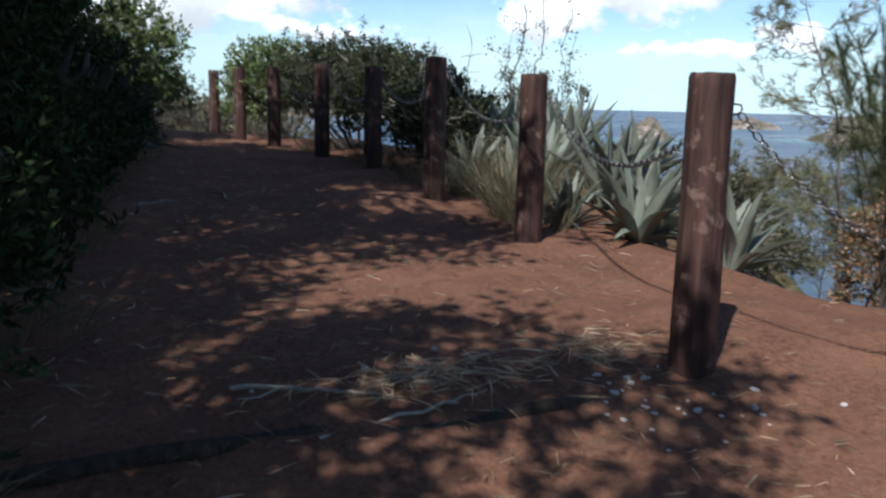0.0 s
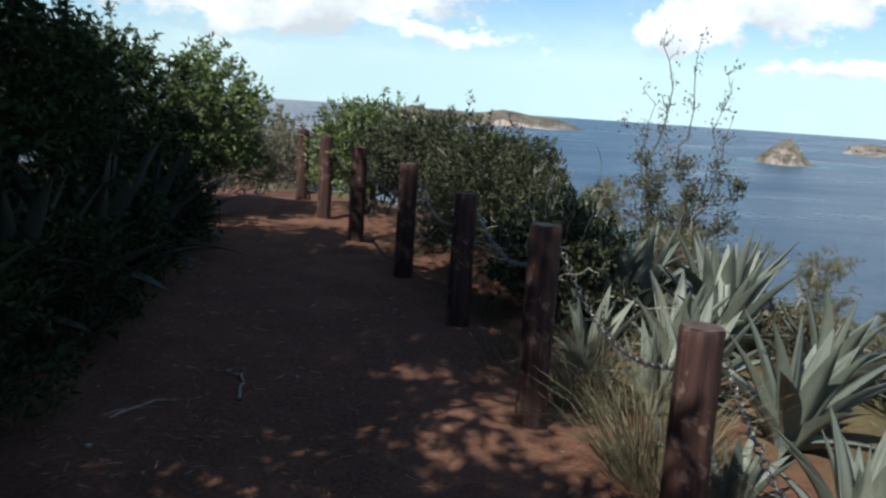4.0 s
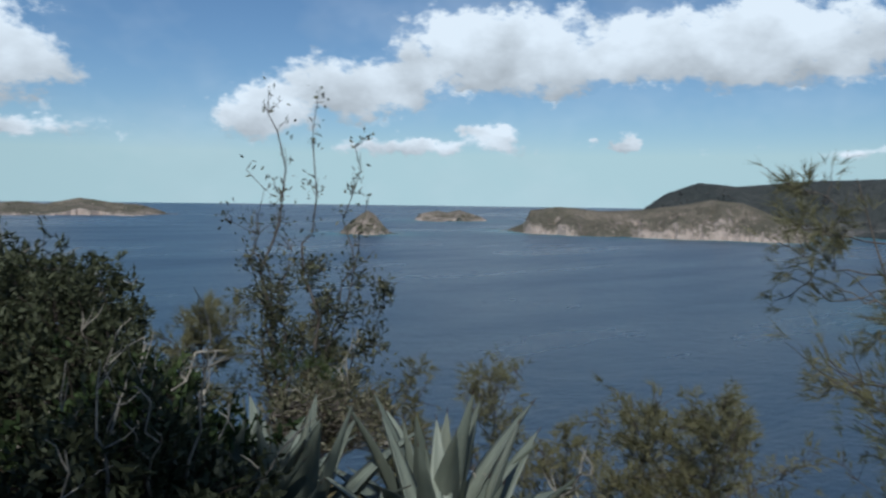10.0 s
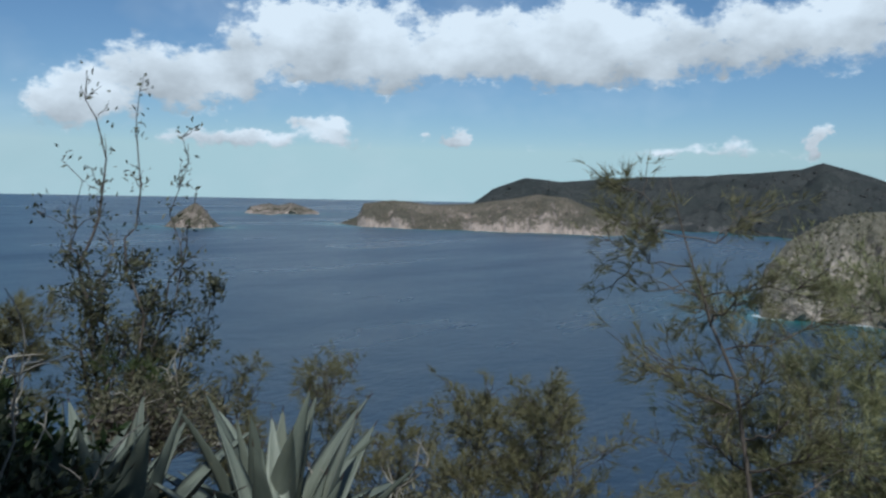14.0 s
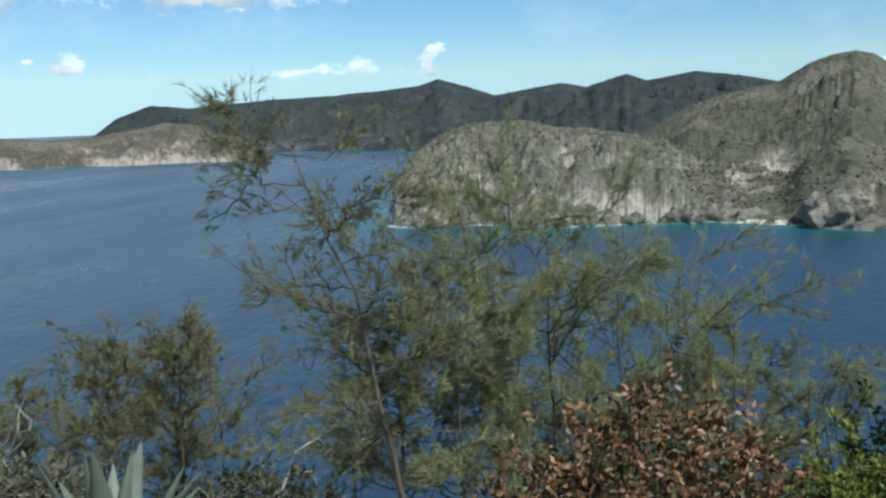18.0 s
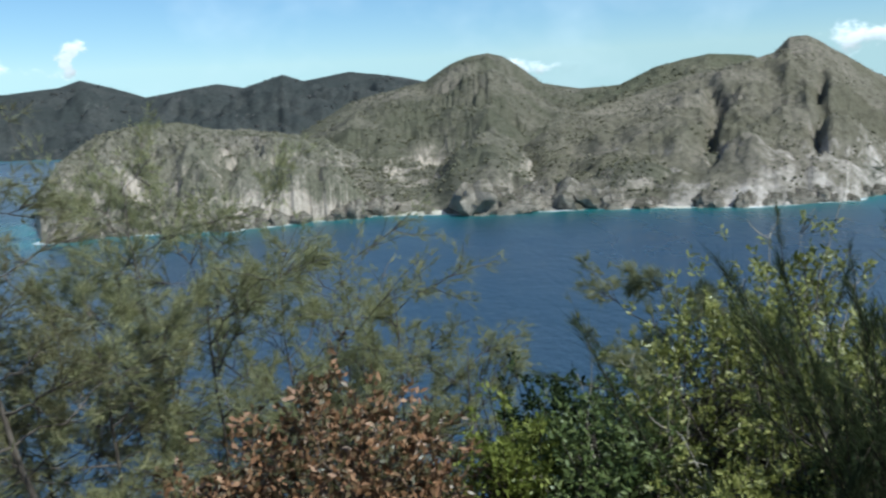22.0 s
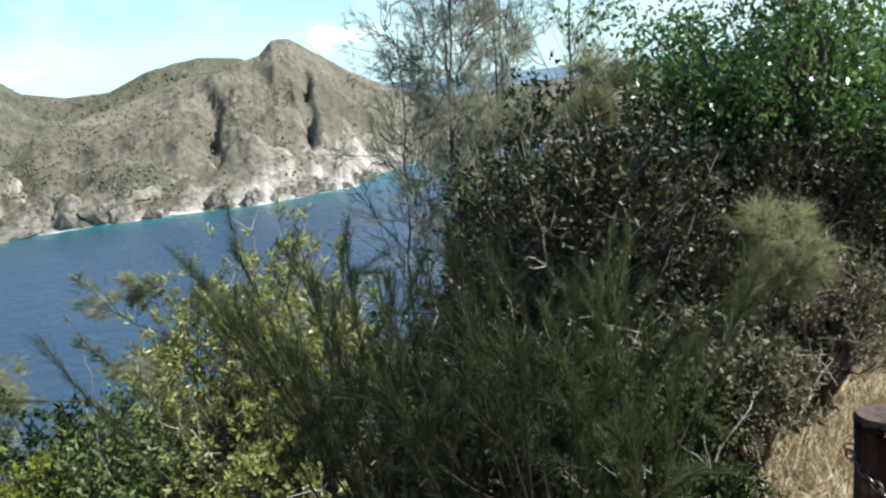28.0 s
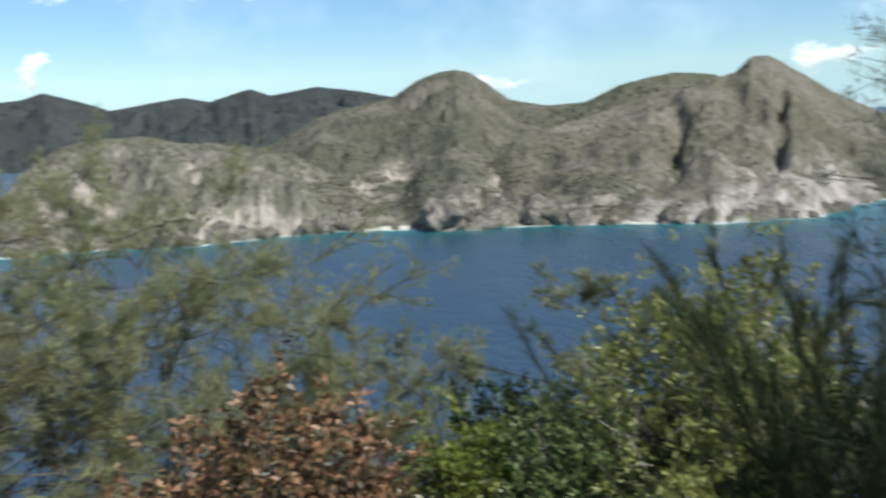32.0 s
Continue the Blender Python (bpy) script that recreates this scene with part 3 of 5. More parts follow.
    tagged(ob, label, category)
    wl = np.argmax(Z > SEA_Z, axis=1)
    has = Z.max(1) > SEA_Z
    pick_ = (np.arange(m_)[has], wl[has])
    SHORES.append((X[pick_], Y[pick_]))
    return V.reshape(m_, n_, 3)


def shrubs_on(name, grid, count, size, mat, lo, hi, parent, r):
    """Scrub on a far hill: small rough clumps of five-sided tufts."""
    m_, n_, _ = grid.shape
    a, b = r.integers(1, m_ - 1, count), (lo + (hi - lo) * r.random(count) ** 0.8)
    b = (b * (n_ - 15)).astype(int)
    P = grid[a, b] + r.normal(size=(count, 3)) * size * 1.5 * np.array([1, 1, 0])
    patch = np.array([noise.noise(Vector((p[0] / 38, p[1] / 38, 1.5))) for p in P])
    keep = (grid[a, b][:, 2] > SEA_Z + 4) & (patch + r.normal(size=count) * 0.22 > -0.05)
    P = P[keep]
    n = len(P)
    sz = size * r.uniform(0.4, 1.3, n) ** 1.3
    ang = np.arange(5) * 2 * np.pi / 5
    ring = np.stack([np.cos(ang), np.sin(ang), np.zeros(5)], -1)[None] * r.uniform(0.6, 1.2, (n, 5, 1)) + np.array([0, 0, 0.45]) * r.uniform(0.4, 1.2, (n, 5, 1))
    top = np.array([[[0, 0, 1.1]]]) * r.uniform(0.7, 1.2, (n, 1, 1)) + r.normal(size=(n, 1, 3)) * 0.2
    bot = np.tile(np.array([[[0, 0, -0.6]]]), (n, 1, 1))
    V = (np.concatenate([ring, top, bot], 1) * sz[:, None, None] + P[:, None]).reshape(-1, 3)
    k = np.arange(n)[:, None, None] * 7
    tri = np.array([[q, (q + 1) % 5, 5] for q in range(5)] + [[(q + 1) % 5, q, 6] for q in range(5)])
    ob = sheet(name, V, (k + tri[None]).reshape(-1, 3), mat, parent)
    ob["kind"] = "stuff"
    return ob


g_isl = ridge("distant_island", "long low island with tan cliffs across the strait", [(4.75, -1.6), (6.75, -1.05), (7.95, -0.87), (9.75, -0.75), (11.15, -0.33), (12.35, -0.65), (13.75, -0.53), (15.15, -0.67), (17.15, -0.28), (18.95, -0.55), (20.75, -0.69), (22.05, -1.1), (22.95, -1.6)],
      [(5, 1950), (23, 1950)], [(5, 150), (14, 300), (23, 150)], CLIFF_FAR, 0.5, 26, 90, 260, 40, "island")
g_rock = ridge("rock_islet", "steep brown rock stack standing in the sea", [(33.15, -2.7), (33.85, -1.9), (34.55, -1.35), (35.25, -0.87), (35.75, -1.2), (36.25, -1.85), (36.75, -2.35), (37.85, -2.65)],
      [(33, 1052), (38, 1052)], [(33, 25), (35.6, 60), (38, 25)], CLIFF_FAR, 0.35, 7, 30, 90, 36, "islet")
g_low = ridge("low_islet", "low tan islet near the horizon", [(38.3, -1.6), (38.9, -1.05), (39.9, -0.88), (40.6, -1.0), (41.4, -0.80), (42.2, -1.05), (43.0, -1.30), (43.4, -1.6)],
      [(38, 1680), (44, 1680)], [(38, 60), (41, 120), (44, 60)], CLIFF_FAR, 0.4, 6, 60, 90, 30, "islet")
g_far = ridge("far_headland", "tan cliff headland with scrub on top", [(44.2, -2.35), (44.9, -2.0), (45.8, -1.62), (46.2, -0.75), (48.1, -0.5), (50.8, -0.74), (53.6, -0.62), (55.7, -0.33), (57.9, 0.10), (59.8, -0.10), (62.0, -1.0), (64, -1.9), (66, -2.55)],
              [(44, 1180), (49.7, 1110), (57, 1075), (64, 1030), (73, 990)], [(44, 60), (46.2, 120), (57, 380), (73, 420)], CLIFF_FAR, 0.42, 12, 90, 360, 50, "headland", 50, 14)
g_range = ridge("mountain_range", "wooded mountain range behind the bay, cloud shade and haze in its colour", [(52.6, -1.2), (53.7, -0.5), (54.9, 0.4), (57, 1.16), (59.4, 0.93), (61.55, 1.12), (65.05, 1.35), (68.85, 1.5), (72.25, 1.77), (74.35, 1.98), (75.55, 2.36), (77.45, 1.82), (79.25, 1.17), (81.55, 1.52), (83.65, 1.79), (85.35, 1.46), (87.85, 2.25), (89.15, 1.8), (92.15, 2.28), (94.65, 1.9), (97.05, 1.4), (100.85, 1), (107.85, 0.3)],
                [(52, 1500), (60, 1400), (75, 1100), (108, 900)], [(52, 400), (75, 900), (108, 900)], FOREST_SHADED, 0.08, 34, 170, 420, 60, "mountain", 130, 24)
g_dome = ridge("domed_hill", "scrubby hill with a rounded summit above the beach", [(86, -3.4), (89, -1.5), (92, 0.2), (95.0, 0.9), (97.1, 1.35), (98.8, 2.35), (100.2, 2.85), (101.3, 3.0), (102.3, 2.75), (103.4, 2.0), (104.9, 0.85), (107.3, 0.42), (109.4, 0.46), (112.7, 0.8), (117, 0.6)],
               [(86, 364), (94, 357), (100, 352), (109, 350), (117, 350)], [(86, 300), (101, 620), (117, 560)], ROCK_DOME, 0.13, 22, 110, 520, 100, "hill", 70, 8)
g_peak = ridge("rocky_peak", "grey rocky mountain with a blunt summit over the cove", [(103.5, -3.2), (106, -1.6), (109, -0.7), (112, 0.15), (115.1, 0.95), (117.6, 1.55), (119.2, 1.95), (120.1, 2.82), (121.1, 2.78), (122.1, 2.25), (123.4, 1.40), (124.9, 0.40), (127.2, -0.75), (129.2, -1.4), (131.7, -1.9), (136, -1.5), (144, -0.8), (156, -0.5)],
               [(105, 350), (112, 350), (118, 354), (123.5, 364), (127, 410), (131, 480), (144, 500)], [(105, 160), (120.5, 380), (131, 420), (156, 300)], ROCK_FACE, 0.14, 17, 75, 560, 100, "mountain", 70, 2, ((115.8, 0.5, 10), (121.9, 0.4, 10)))
g_green = ridge("green_hill", "green scrub-covered hill behind the rocky peak", [(104.3, -0.6), (107.6, 0.3), (109.9, 0.55), (112, 1.48), (113.7, 1.9), (115.4, 2.14), (117.9, 1.9), (120.3, 1), (123.3, -0.2)],
      [(104, 460), (123, 460)], [(104, 420), (123, 420)], GREEN_HILL, 0.05, 18, 80, 220, 60, "hill", 60, 14)
g_near = ridge("near_headland", "rounded rocky headland ending in grey cliffs", [(72.0, -7.0), (72.4, -4.4), (73.8, -2.5), (76.2, -1.0), (78.5, -0.55), (81.2, -0.52), (83.8, -1.2), (87.5, -1.5), (90.4, -2.2), (92.2, -3.2), (94.3, -5.1), (96.0, -6.9)],
               [(72, 366), (79.6, 356), (87.3, 351), (96, 364)], [(72, 60), (76, 150), (84, 210), (96, 120)], ROCK_NEAR, 0.42, 14, 42, 520, 100, "headland", 30, 5)
hr = np.random.default_rng(3)
SCRUB_FAR = leaf_mat("far_scrub", [(0.1, (0.062, 0.062, 0.038)), (0.5, (0.125, 0.118, 0.076)), (0.9, (0.21, 0.19, 0.135))], 0.9, 0, 0.05)
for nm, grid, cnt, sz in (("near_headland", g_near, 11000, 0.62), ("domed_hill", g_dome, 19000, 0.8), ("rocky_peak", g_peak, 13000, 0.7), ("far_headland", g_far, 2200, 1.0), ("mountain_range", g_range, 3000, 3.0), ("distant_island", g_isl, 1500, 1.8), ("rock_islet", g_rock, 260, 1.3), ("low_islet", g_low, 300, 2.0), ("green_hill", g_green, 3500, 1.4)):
    shrubs_on("scrub", grid, cnt, sz, SCRUB_FAR if nm != "mountain_range" else FOREST_SHADED, 0.06, 1.0, bpy.data.objects[nm], hr)

def waterline(which, az):
    """Distance of the waterline at the azimuths az (degrees), the nearest of the named hills."""
    best = np.full(len(az), 1e9)
    for k in which:
        hx, hy = SHORES[k]
        ha, hd = np.degrees(np.arctan2(hx - EYE[0], hy - EYE[1])), np.hypot(hx - EYE[0], hy - EYE[1])
        o = np.argsort(ha)
        best = np.minimum(best, np.interp(az, ha[o], hd[o], left=1e9, right=1e9))
    return best


# beaches, each a shelving strip of sand along the waterline
for b0, b1, wid, which in ((94.9, 99.8, 4.0, (5, 8)), (112.6, 114.3, 5.0, (6, 5))):
    az = np.linspace(b0, b1, 40)
    t = np.sin(np.linspace(0, np.pi, 40))
    d0 = waterline(which, az)
    d0 = np.convolve(np.pad(d0, 6, mode="edge"), np.ones(13) / 13, "valid")
    rows_ = []
    for q, zz in ((d0 - 3 - 3 * t, -0.15), (d0 - 1, 0.15), (d0 + 1 + wid * t, 0.8)):
        rows_.append(np.stack([EYE[0] + q * np.sin(np.radians(az)), EYE[1] + q * np.cos(np.radians(az)), np.full(40, SEA_Z + zz)], -1))
    V = np.concatenate(rows_)
    a_ = np.arange(39)
    F = np.concatenate([np.stack([a_ + o, a_ + 1 + o, a_ + 41 + o, a_ + 40 + o], -1) for o in (0, 40)])
    tagged(sheet("beach", V, F, SAND, smooth=True), "small white sand beach in a cove", "beach", kind="structure")

# boulders and low crags at the water's edge
sr = np.random.default_rng(17)
crag = bmesh.new()
bmesh.ops.create_icosphere(crag, subdivisions=3, radius=1)
for v in crag.verts:
    p = v.co.copy()
    v.co *= 1 + 0.35 * noise.fractal(p * 1.3, 0.8, 2.0, 4) - 0.25 * abs(noise.noise(p * 3.1))
crag_me = bpy.data.meshes.new("crag")
crag.to_mesh(crag_me)
crag.free()
crag_me.materials.append(land_mat("pale_shore_rock", (0.34, 0.295, 0.245), (0.22, 0.19, 0.15), (0.12, 0.11, 0.08), 0.45, 0.35))
for which, a0, a1, n, lo, hi in (((8,), 72.6, 94.0, 44, 1.8, 5.5), ((5,), 99.9, 109.5, 42, 2.5, 8.5), ((5, 6), 109.5, 112.4, 8, 1.6, 4.0), ((6,), 114.5, 126.0, 30, 1.6, 4.5)):
    az = np.sort(sr.uniform(a0, a1, n))
    for q, d in zip(az, waterline(which, az)):
        s_ = sr.uniform(lo, hi)
        o = new("shore_rock", crag_me)
        d = d + sr.uniform(-1.0, 6.0)
        o.location = (EYE[0] + d * math.sin(radians(q)), EYE[1] + d * math.cos(radians(q)), SEA_Z + s_ * sr.uniform(-0.2, 0.5))
        o.scale = (s_ * sr.uniform(0.8, 1.7), s_ * sr.uniform(0.8, 1.5), s_ * sr.uniform(0.8, 1.4))
        o.rotation_euler = (sr.uniform(-0.3, 0.3), sr.uniform(-0.3, 0.3), sr.uniform(0, 6.28))
        tagged(o, "pale weathered crag at the foot of the shore cliffs", "rock", "crags along the bay")

# ---- the sea, out to the horizon, shallow and turquoise along the shores ----
ths = np.radians(np.linspace(-60, 165, 451))
rad = np.concatenate([np.linspace(20, 300, 20), np.linspace(306, 420, 40), np.geomspace(430, 4950, 70)])
TH, RR = np.meshgrid(ths, rad)
SX, SY = EYE[0] + RR * np.sin(TH), EYE[1] + RR * np.cos(TH)
shallow = np.zeros(SX.shape)
shx = np.concatenate([q[0][::3] for q in SHORES[1:]])
shy = np.concatenate([q[1][::3] for q in SHORES[1:]])
for row in range(SX.shape[0]):
    dd = np.sqrt(((SX[row][:, None] - shx[None]) ** 2 + (SY[row][:, None] - shy[None]) ** 2).min(1))
    shallow[row] = np.exp(-np.maximum(dd - 2.5, 0) / (17 + 0.016 * rad[row]))
m_, n_ = SX.shape
ii, jj = np.meshgrid(np.arange(m_ - 1), np.arange(n_ - 1), indexing="ij")
q0 = (ii * n_ + jj).ravel()
sea = sheet("water", np.stack([SX, SY, np.full(SX.shape, SEA_Z)], -1).reshape(-1, 3), np.stack([q0, q0 + n_, q0 + n_ + 1, q0 + 1], -1), SEA, smooth=True)
att = sea.data.attributes.new("shallow", "FLOAT", "POINT")
att.data.foreach_set("value", shallow.astype(np.float32).ravel())
tagged(sea, "deep blue sea with wind streaks and turquoise shallows", "sea", kind="structure")

# ---- the fence: round wooden posts joined by a slack steel chain ----
POSTS = [(3.21, 1.85, -0.20, 0.87), (2.03, 2.52, 0.0, 1.08), (2.46, 4.71, 0.05, 1.08), (2.36, 6.12, 0.15, 1.13), (2.36, 7.75, 0.20, 1.05),
         (2.25, 9.32, 0.26, 1.06), (2.06, 11.15, 0.28, 1.05), (1.86, 12.75, 0.30, 1.05), (1.68, 14.3, 0.30, 1.05)]


def build_post(x, y, z, h, idx):
    post = holder("fence_post", x, y, z, "round dark reddish-brown weathered wooden fence post in red dirt", "fence post", "posts of the cliff fence")
    rad = 0.083
    n, rings = 22, [-0.12, 0.0, 0.08, 0.25, 0.45, 0.65, 0.85, h - 0.05, h - 0.012, h]
    V = []
    for zz in rings:
        rr = rad * (1.04 - 0.05 * zz) * (0.93 if zz == h else 1.0)
        for k in range(n):
            a = 2 * math.pi * k / n
            w = 1 + 0.06 * noise.noise(Vector((math.cos(a) * 2, math.sin(a) * 2, zz * 2.2 + idx * 9)))
            V.append((rr * w * math.cos(a), rr * w * math.sin(a), zz))
    bm = bmesh.new()
    vs = [bm.verts.new(v) for v in V]
    for q in range(len(rings) - 1):
        for k in range(n):
            bm.faces.new((vs[q * n + k], vs[q * n + (k + 1) % n], vs[(q + 1) * n + (k + 1) % n], vs[(q + 1) * n + k])).smooth = True
    part("shaft", bm, POST, post)
    bm = bmesh.new()
    tv = [bm.verts.new((v[0] * 0.995, v[1] * 0.995, h + 0.001 + 0.006 * noise.noise(Vector((v[0] * 30, v[1] * 30, idx))))) for v in V[-n:]]
    c = bm.verts.new((0, 0, h - 0.004))
    for k in range(n):
        bm.faces.new((tv[k], tv[(k + 1) % n], c))
    part("sawn_top", bm, POST_TOP, post, "sawn top with weathered end grain")
    # staples that hold the chain on both sides
    for sgn in (-1, 1):
        pts = [(0.055, sgn * 0.05, h - 0.145), (0.092, sgn * 0.055, h - 0.14), (0.097, sgn * 0.056, h - 0.125), (0.092, sgn * 0.055, h - 0.11), (0.055, sgn * 0.05, h - 0.105)]
        v_, f_ = tube(pts, [0.004] * 5, 5)
        sheet("staple", v_, f_, CHAIN, post)
    return post


tm = Mat("sawn_end_grain", 0.85)
POST_TOP = tm.colour(tm.ramp(tm.noise(28.0, 5.0), [(0.3, (0.035, 0.024, 0.018)), (0.7, (0.11, 0.08, 0.062))])).m
for idx, (px, py, pz, ph) in enumerate(POSTS):
    build_post(px, py, pz, ph, idx)

# one oval link, shared by all
la, lb, lw = 0.022, 0.0135, 0.0038
lp = []
for k in range(10):
    a = 2 * math.pi * k / 10
    lp.append((la * math.cos(a) if abs(math.cos(a)) > 0.4 else la * math.cos(a), lb * math.sin(a), 0))
lv, lf = [], []
for k in range(10):
    p, q, r_ = Vector(lp[k - 1]), Vector(lp[k]), Vector(lp[(k + 1) % 10])
    out = Vector((q.x / la ** 1.0, q.y / lb ** 1.0, 0)).normalized()
    for c in range(4):
        b = 2 * math.pi * c / 4
        lv.append(q + out * lw * math.cos(b) + Vector((0, 0, 1)) * lw * math.sin(b))
for k in range(10):
    for c in range(4):
        lf.append((k * 4 + c, k * 4 + (c + 1) % 4, ((k + 1) % 10) * 4 + (c + 1) % 4, ((k + 1) % 10) * 4 + c))
link_me = bpy.data.meshes.new("link")
link_me.from_pydata(lv, [], lf)
for p_ in link_me.polygons:
    p_.use_smooth = True
link_me.materials.append(CHAIN)


def build_chain(a, b, sag, single):
    A = Vector((a[0] + 0.085, a[1] + 0.055, a[2] + a[3] - 0.135))
    B = Vector((b[0] + 0.085, b[1] - 0.055, b[2] + b[3] - 0.135))
    ch = holder("chain", *A, "slack galvanised steel chain hung between two fence posts", "chain", "chains of the cliff fence")
    span = (B - A).length * (1 + 2.6 * (sag / (B - A).length) ** 2)
    n = int(span / 0.0335)
    bits = []
    for k in range(n):
        t, t2 = (k + 0.5) / n, (k + 0.9) / n
        p = A.lerp(B, t) - Vector((0, 0, 4 * sag * t * (1 - t)))
        d = A.lerp(B, t2) - Vector((0, 0, 4 * sag * t2 * (1 - t2))) - p
        m = d.to_track_quat("X", "Z").to_matrix().to_4x4()
        m = Matrix.Translation(p - A) @ m @ pose(0, 0, 0, 45 + 90 * (k % 2))
        if single:
            o = new("link", link_me)
            o.parent = ch
            o.matrix_basis = m
        else:
            bits.append((np.array([m @ Vector(v) for v in lv]), np.array(lf)))
    if bits:
        o = sheet("link_run", *join(bits), CHAIN, ch, smooth=True)
        o["kind"] = "stuff"


for q in range(len(POSTS) - 1):
    build_chain(POSTS[q], POSTS[q + 1], (0.30, 0.30, 0.24, 0.20, 0.22, 0.22, 0.2, 0.2)[q], 1 <= q <= 5)


# ---- plants ----
def wander(a, b, n, amp, r):
    """A crooked line from a to b."""
    t = np.linspace(0, 1, n)[:, None]
    P = np.asarray(a) * (1 - t) + np.asarray(b) * t
    w = np.cumsum(r.normal(size=(n, 3)), 0) * amp / math.sqrt(n)
    w -= w[:1] * (1 - t) + w[-1:] * t
    return P + w


def bush(name, label, category, x, y, z, blobs, count, llen, lwid, mat, stem=DARK_BARK, seed=0, group="", up=0.35, stems=6, twig=0.005, dead=0):
    """A leafy bush: stems from one foot, twigs, and rosettes of leaves over a lumpy crown. blobs: centre and half sizes, from the foot."""
    r = np.random.default_rng(seed + 100)
    ob = holder(name, x, y, z, label, category, group)
    B = np.asarray(blobs, float)
    vol = B[:, 3] * B[:, 4] * B[:, 5]
    per = 11
    K = count // per
    w = r.choice(len(B), K, p=vol ** 0.67 / (vol ** 0.67).sum())
    u = unit(r.normal(size=(K, 3)))
    u[:, 2] = np.where(u[:, 2] < -0.35, -u[:, 2], u[:, 2])
    lump = 1 + 0.16 * np.sin(u[:, 0] * 7 + w * 2) * np.cos(u[:, 1] * 6 + w) + 0.12 * r.normal(size=K)
    dist = np.where(r.random(K) < 0.78, lump * r.uniform(0.82, 1.06, K), lump * r.uniform(0.35, 0.85, K))
    C = B[w, :3] + u * B[w, 3:6] * dist[:, None]
    C[:, 2] = np.maximum(C[:, 2], -0.1)
    axis = unit(u + np.array([0, 0, up]) + 0.35 * r.normal(size=(K, 3)))
    P = np.repeat(C, per, 0) + np.repeat(axis, per, 0) * (r.random((K * per, 1)) - 0.6) * llen * 1.6 + r.normal(size=(K * per, 3)) * llen * 0.22
    D = np.repeat(axis, per, 0) * 0.55 + r.normal(size=(K * per, 3)) * 0.6
    V, F = leaves(P, D, llen, lwid, r)
    sheet("crown", V, F, mat, ob)
    # stems, each a part; twigs together
    ends = C[r.choice(K, stems, replace=False)]
    mids = []
    for e in ends:
        pts = wander((r.normal() * 0.06, r.normal() * 0.06, -0.25), e * 0.86, 9, 0.12, r)
        mids.append(pts)
        sheet("stem", *tube(pts, np.linspace(0.028, 0.008, 9) * (1 + twig * 20), 6), stem, ob, smooth=True)
    bits = []
    for c, ax in list(zip(C, axis))[:int(min(K, 260))]:
        m = mids[r.integers(len(mids))][r.integers(4, 9)]
        bits.append(tube(wander(m, c, 5, 0.05, r), np.linspace(twig, twig * 0.45, 5), 4))
    t_ = sheet("twig_tangle", *join(bits), stem, ob)
    t_["kind"] = "stuff"
    if dead:
        bits = []
        for _ in range(dead):
            c = C[r.integers(K)]
            d = unit(c - B[0, :3] + np.array([0, 0, 0.2]) + r.normal(size=3) * 0.25)
            e = c + d * r.uniform(0.12, 0.35)
            main = wander(c * 0.8, e, 6, 0.06, r)
            bits.append(tube(main, np.linspace(0.007, 0.0025, 6), 4))
            for _ in range(3):
                s0 = main[r.integers(2, 6)]
                bits.append(tube(wander(s0, s0 + unit(d + r.normal(size=3) * 0.7) * r.uniform(0.08, 0.2), 4, 0.02, r), np.linspace(0.004, 0.0018, 4), 4))
        t_ = sheet("dead_twig_tangle", *join(bits), PALE_TWIG, ob, label="bleached leafless twigs")
        t_["kind"] = "stuff"
    return ob


